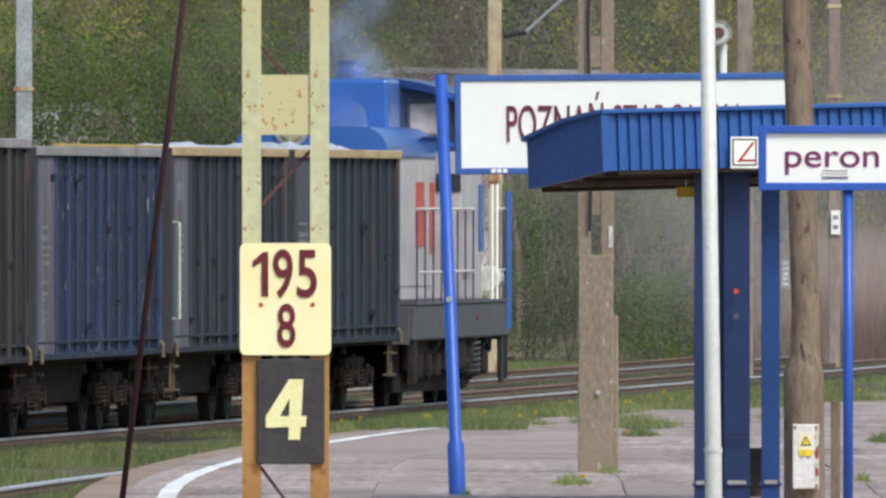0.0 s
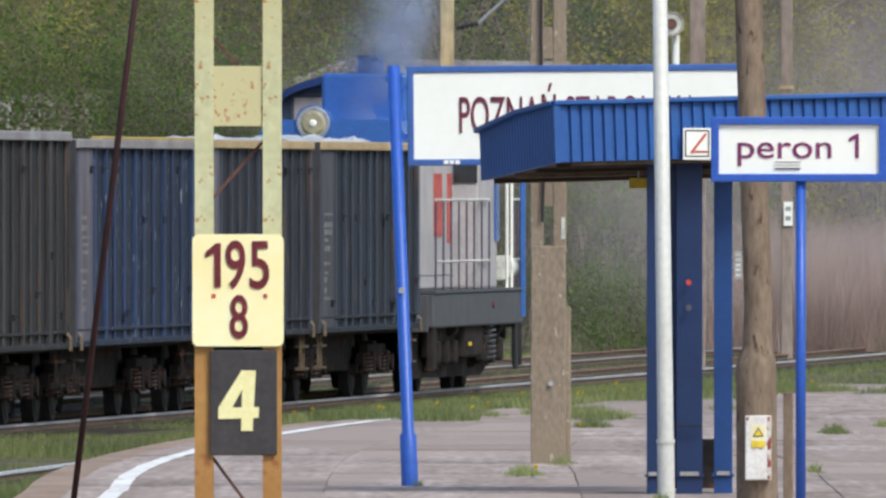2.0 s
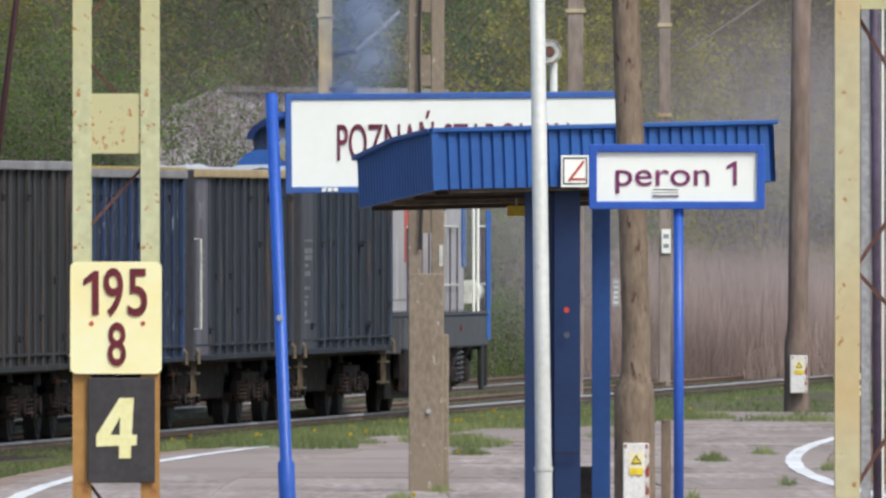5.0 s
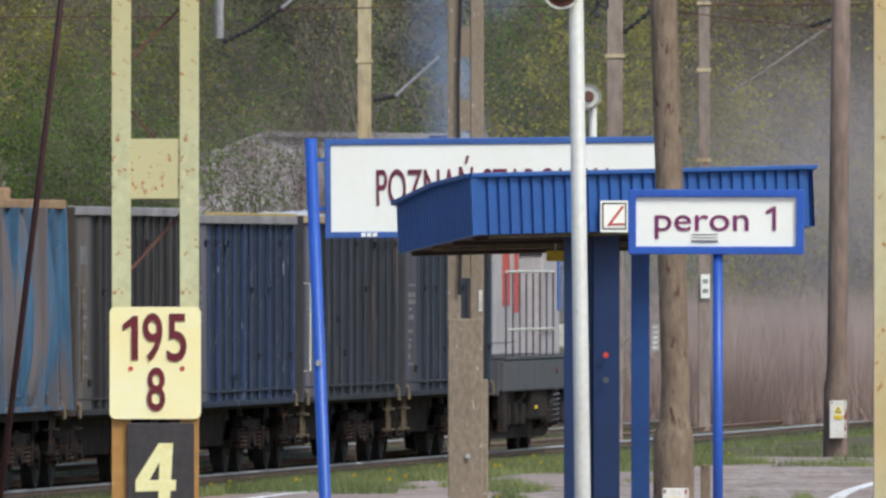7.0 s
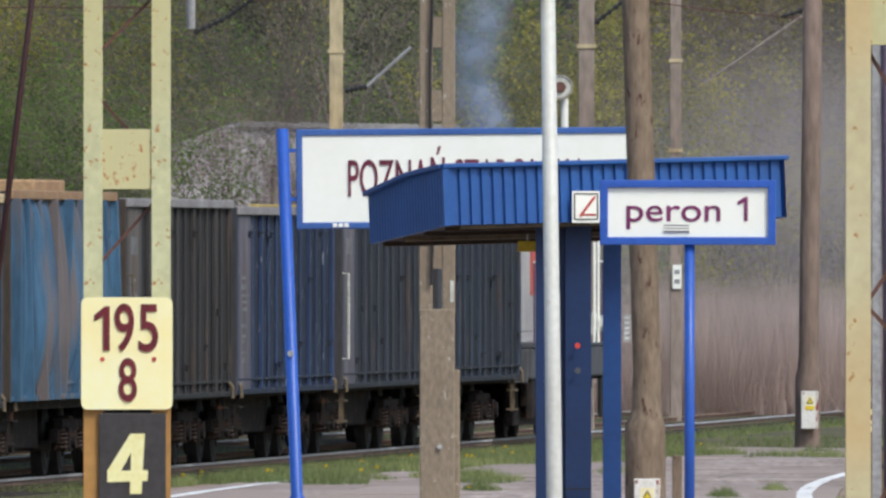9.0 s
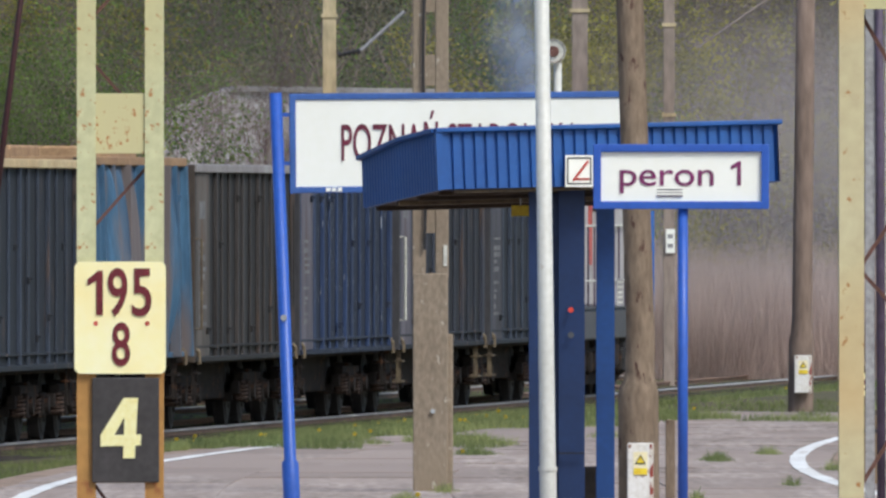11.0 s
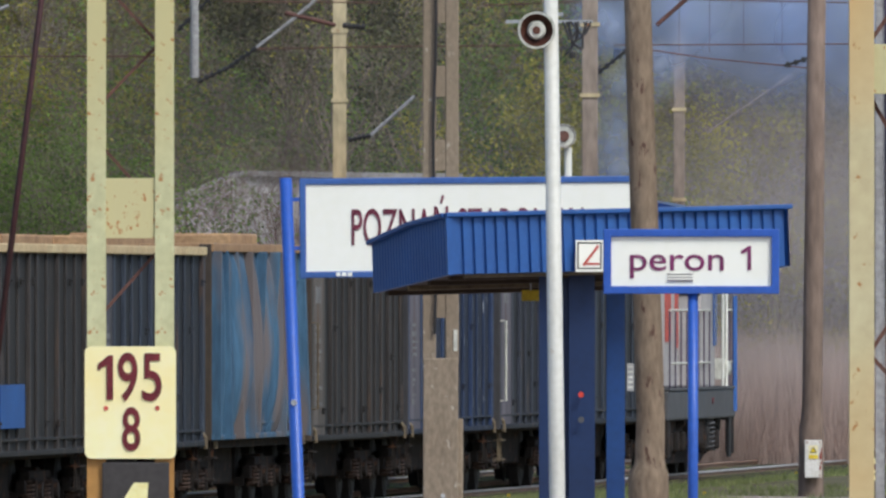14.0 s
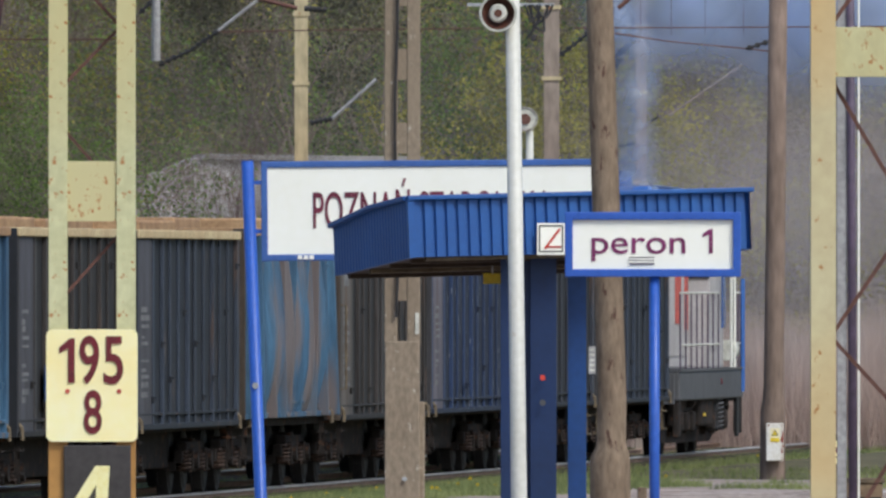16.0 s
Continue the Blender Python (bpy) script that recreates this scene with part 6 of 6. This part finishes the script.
# ---------------------------------------------------------------- exhaust smoke
def smoke_material(name, thick, tint, grain):
    """Thin smoke: densest in the middle of each puff, fading out to its rim, broken up by noise."""
    m = bpy.data.materials.new(name)
    m.use_nodes = True
    nt = m.node_tree
    N, L = nt.nodes, nt.links
    N.remove(N["Principled BSDF"])
    d = N.new("ShaderNodeBsdfDiffuse")
    d.inputs[0].default_value = (*tint, 1)
    tl = N.new("ShaderNodeBsdfTranslucent")
    tl.inputs[0].default_value = (*tint, 1)
    ad = N.new("ShaderNodeMixShader")
    L.new(d.outputs[0], ad.inputs[1])
    L.new(tl.outputs[0], ad.inputs[2])
    tr = N.new("ShaderNodeBsdfTransparent")
    x = N.new("ShaderNodeMixShader")
    tc = N.new("ShaderNodeTexCoord")
    n = N.new("ShaderNodeTexNoise")
    n.inputs["Scale"].default_value = grain
    L.new(tc.outputs["Object"], n.inputs["Vector"])
    flat = N.new("ShaderNodeVectorMath")
    flat.operation = "MULTIPLY"
    flat.inputs[1].default_value = (1, 0, 1)
    L.new(tc.outputs["Object"], flat.inputs[0])
    ln = N.new("ShaderNodeVectorMath")
    ln.operation = "LENGTH"
    L.new(flat.outputs[0], ln.inputs[0])
    r = N.new("ShaderNodeMapRange")
    r.interpolation_type = "SMOOTHERSTEP"
    r.inputs["From Min"].default_value, r.inputs["From Max"].default_value = 0.95, 0.0
    r.inputs["To Min"].default_value, r.inputs["To Max"].default_value = 0.0, thick
    L.new(ln.outputs["Value"], r.inputs[0])
    k = N.new("ShaderNodeMath")
    k.operation = "MULTIPLY"
    L.new(r.outputs[0], k.inputs[0])
    L.new(n.outputs[0], k.inputs[1])
    L.new(k.outputs[0], x.inputs[0])
    L.new(tr.outputs[0], x.inputs[1])
    L.new(ad.outputs[0], x.inputs[2])
    L.new(x.outputs[0], N["Material Output"].inputs[0])
    return m


def build_smoke():
    rnd = random.Random(9)
    t = thing("exhaust_smoke", "thin blue-grey exhaust smoke rising from the stack", "smoke")
    sm = smoke_material("thin_blue_smoke", 0.8, (0.50, 0.585, 0.78), 1.6)
    meshes = []
    for k in range(5):
        bm = bmesh.new()
        bmesh.ops.create_icosphere(bm, subdivisions=3, radius=1.0)
        for v in bm.verts:
            v.co *= 1 + 0.25 * noise.noise(v.co * 1.3 + Vector((k * 7.0, 0, 0)))
        bmesh.ops.delete(bm, geom=[v for v in bm.verts if v.co.y > 0.15], context="VERTS")
        me = bpy.data.meshes.new("puff")
        bm.to_mesh(me)
        bm.free()
        for p in me.polygons:
            p.use_smooth = True
        me.materials.append(sm)
        meshes.append(me)
    out = []
    births = [-4.6 + 0.46 * k for k in range(45)]
    for born in births:
        ob = new("puff", rnd.choice(meshes))
        ob.parent = t
        gust = 0 < born < 4.5
        r = rnd.uniform(0.62, 0.80) + 0.15 * gust
        ob.scale = (r, r * 0.8, r)
        late = max(0.0, min(1.0, (born - 7.0) / 4.0))
        out.append((ob, born, rnd.gauss(0.02 + 0.06 * late + 0.2 * gust, 0.05 + 0.05 * late + 0.05 * gust), rnd.gauss(0, 0.15), rnd.uniform(0.96, 1.04) - 0.15 * late, rnd.uniform(-25, 25)))
    return out


def build_haze():
    """Older, spread-out smoke above and behind the engine, and veils added as distance haze."""
    rnd = random.Random(21)
    t = thing("smoke_haze", "drifting blue exhaust smoke, and pale haze veils added before the bank", "smoke")
    # the thick cloud that sinks over the line towards the end
    thick = smoke_material("thick_blue_smoke", 1.7, (0.50, 0.60, 0.85), 1.2)
    mist = smoke_material("pale_haze_veil", 0.5, (0.76, 0.69, 0.69), 0.6)
    thin = smoke_material("thin_haze_veil", 0.13, (0.66, 0.66, 0.68), 0.6)
    wide = SMOKE[0][0].data.copy()
    wide.materials.clear()
    wide.materials.append(thick)
    veil = SMOKE[3][0].data.copy()
    veil.materials.clear()
    veil.materials.append(mist)
    far_veil = SMOKE[3][0].data.copy()
    far_veil.materials.clear()
    far_veil.materials.append(thin)
    # veils added before the reeds and the bank: haze that lightens what is behind
    for x, z, r in ((8.4, 4.4, 3.9), (5.9, 3.6, 3.7), (2.3, 2.2, 2.3), (0.5, 4.6, 9.5)):
        ob = new("veil", veil if r < 9 else far_veil)
        ob.parent = t
        ob.scale = (r * 1.3, 0.6, r * 1.1 if r < 9 else 7.0)
        MIST.append((ob, x, z))
    for dx, z, r in ((0.9, 7.3, 1.7), (2.3, 7.1, 1.9), (3.9, 7.0, 2.0)):
        ob = new("puff", wide)
        ob.parent = t
        ob.scale = (r * 1.25, r * 0.5, r * 1.1)
        CLOUD.append((ob, dx, z, rnd.uniform(-3, 3)))


def cloud_pose(t, dx, z, dy):
    """High above the engine at first, sinking and drifting sideways over it."""
    u = max(0.0, min(1.0, (t - 9.0) / 5.0))
    p = train_pose(0, t, 6.5) @ Vector((dx * (0.5 + 0.5 * u), dy, z + 6.5 * (1 - u) ** 1.5))
    return pose(p.x, p.y, p.z)


def puff_pose(t, born, vx, vy, rise, turn):
    """Inside the engine hood until it is born, then rising and lagging behind the engine."""
    base = train_pose(0, t, 6.5) @ Vector((0.02, -1.6, 2.35))
    a = max(0.0, t - born + 1.3)
    base += EY * (0.7 * min(1.0, a)) + Vector((0, 0, 0.25 * min(1.0, a)))
    b = max(0.0, a - 1.3)
    lag = 0.35 * b * b / (1 + 0.3 * b)
    p = base + EX * (vx * b) + EY * (vy * b - lag) + Vector((0, 0, rise * a))
    return pose(p.x, p.y, p.z, 0, 0, turn + 4 * a)


# ---------------------------------------------------------------- build all
build_ground()
build_track("railway track carrying the goods train", lambda y: side_line(y) - 1.45, 190, 560, head="rail_mid")
build_track("second railway track beyond the train", lambda y: side_line(y) - 5.05, 190, 560, head="rail_dull")
build_track("overgrown platform track", lambda y: left_edge(y) - 1.75, 120, 330, worn=-1)
PLATFORM = build_platform()
build_hectometre_mast()
build_right_mast()
build_right_clutter()
build_stay()
build_station_sign()
build_peron_sign()
build_shelter()
build_lamp_post()
build_far_lamp()
build_poles()
build_far_masts()
build_wires()
LOCO, loco_wheels = make_loco(train_pose(0, 0, 6.5))
TRAIN = [(LOCO, loco_wheels, 0, 6.5)]
for i, cfg in enumerate(wagon_mats()):
    half = cfg.get("half", 6.55)
    w, ws = make_wagon(cfg, train_pose(i + 1, 0, half))
    TRAIN.append((w, ws, i + 1, half))
SMOKE = build_smoke()
CLOUD, MIST = [], []
build_haze()
build_shed()
build_woods()
build_reeds()
build_grass()
build_slabs(PLATFORM)


def motions():
    times = [0.15 * i for i in range(107)] + [16.0]
    for ob, wheels, n, corner in TRAIN:
        walk(ob, [(t, train_pose(n, t, corner)) for t in range(0, 17, 2)])
        for w in wheels:
            x, y, z = w.location
            walk(w, [(t, pose(x, y, z, -math.degrees(travel(t) / 0.46))) for t in times])
    for ob, x, z in MIST:
        walk(ob, [(t, pose(x + 0.02 * t, 443.0 - 0.4 * z, z)) for t in (0.0, 8.0, 16.0)])
    for ob, *life in CLOUD:
        walk(ob, [(t, cloud_pose(t, *life)) for t in (0.0, 4.0, 8.0, 9.5, *np.arange(10.0, 16.1, 1.0))])
    for ob, *life in SMOKE:
        born = life[0]
        ts = sorted({0.0, 16.0, *(t for t in np.arange(2.0, 16.0, 2.0)), *(t for t in (born - 1.3, born - 0.3, born, born + 0.8, born + 2.5) if 0 < t < 16)})
        walk(ob, [(t, puff_pose(t, *life)) for t in ts])


motions()
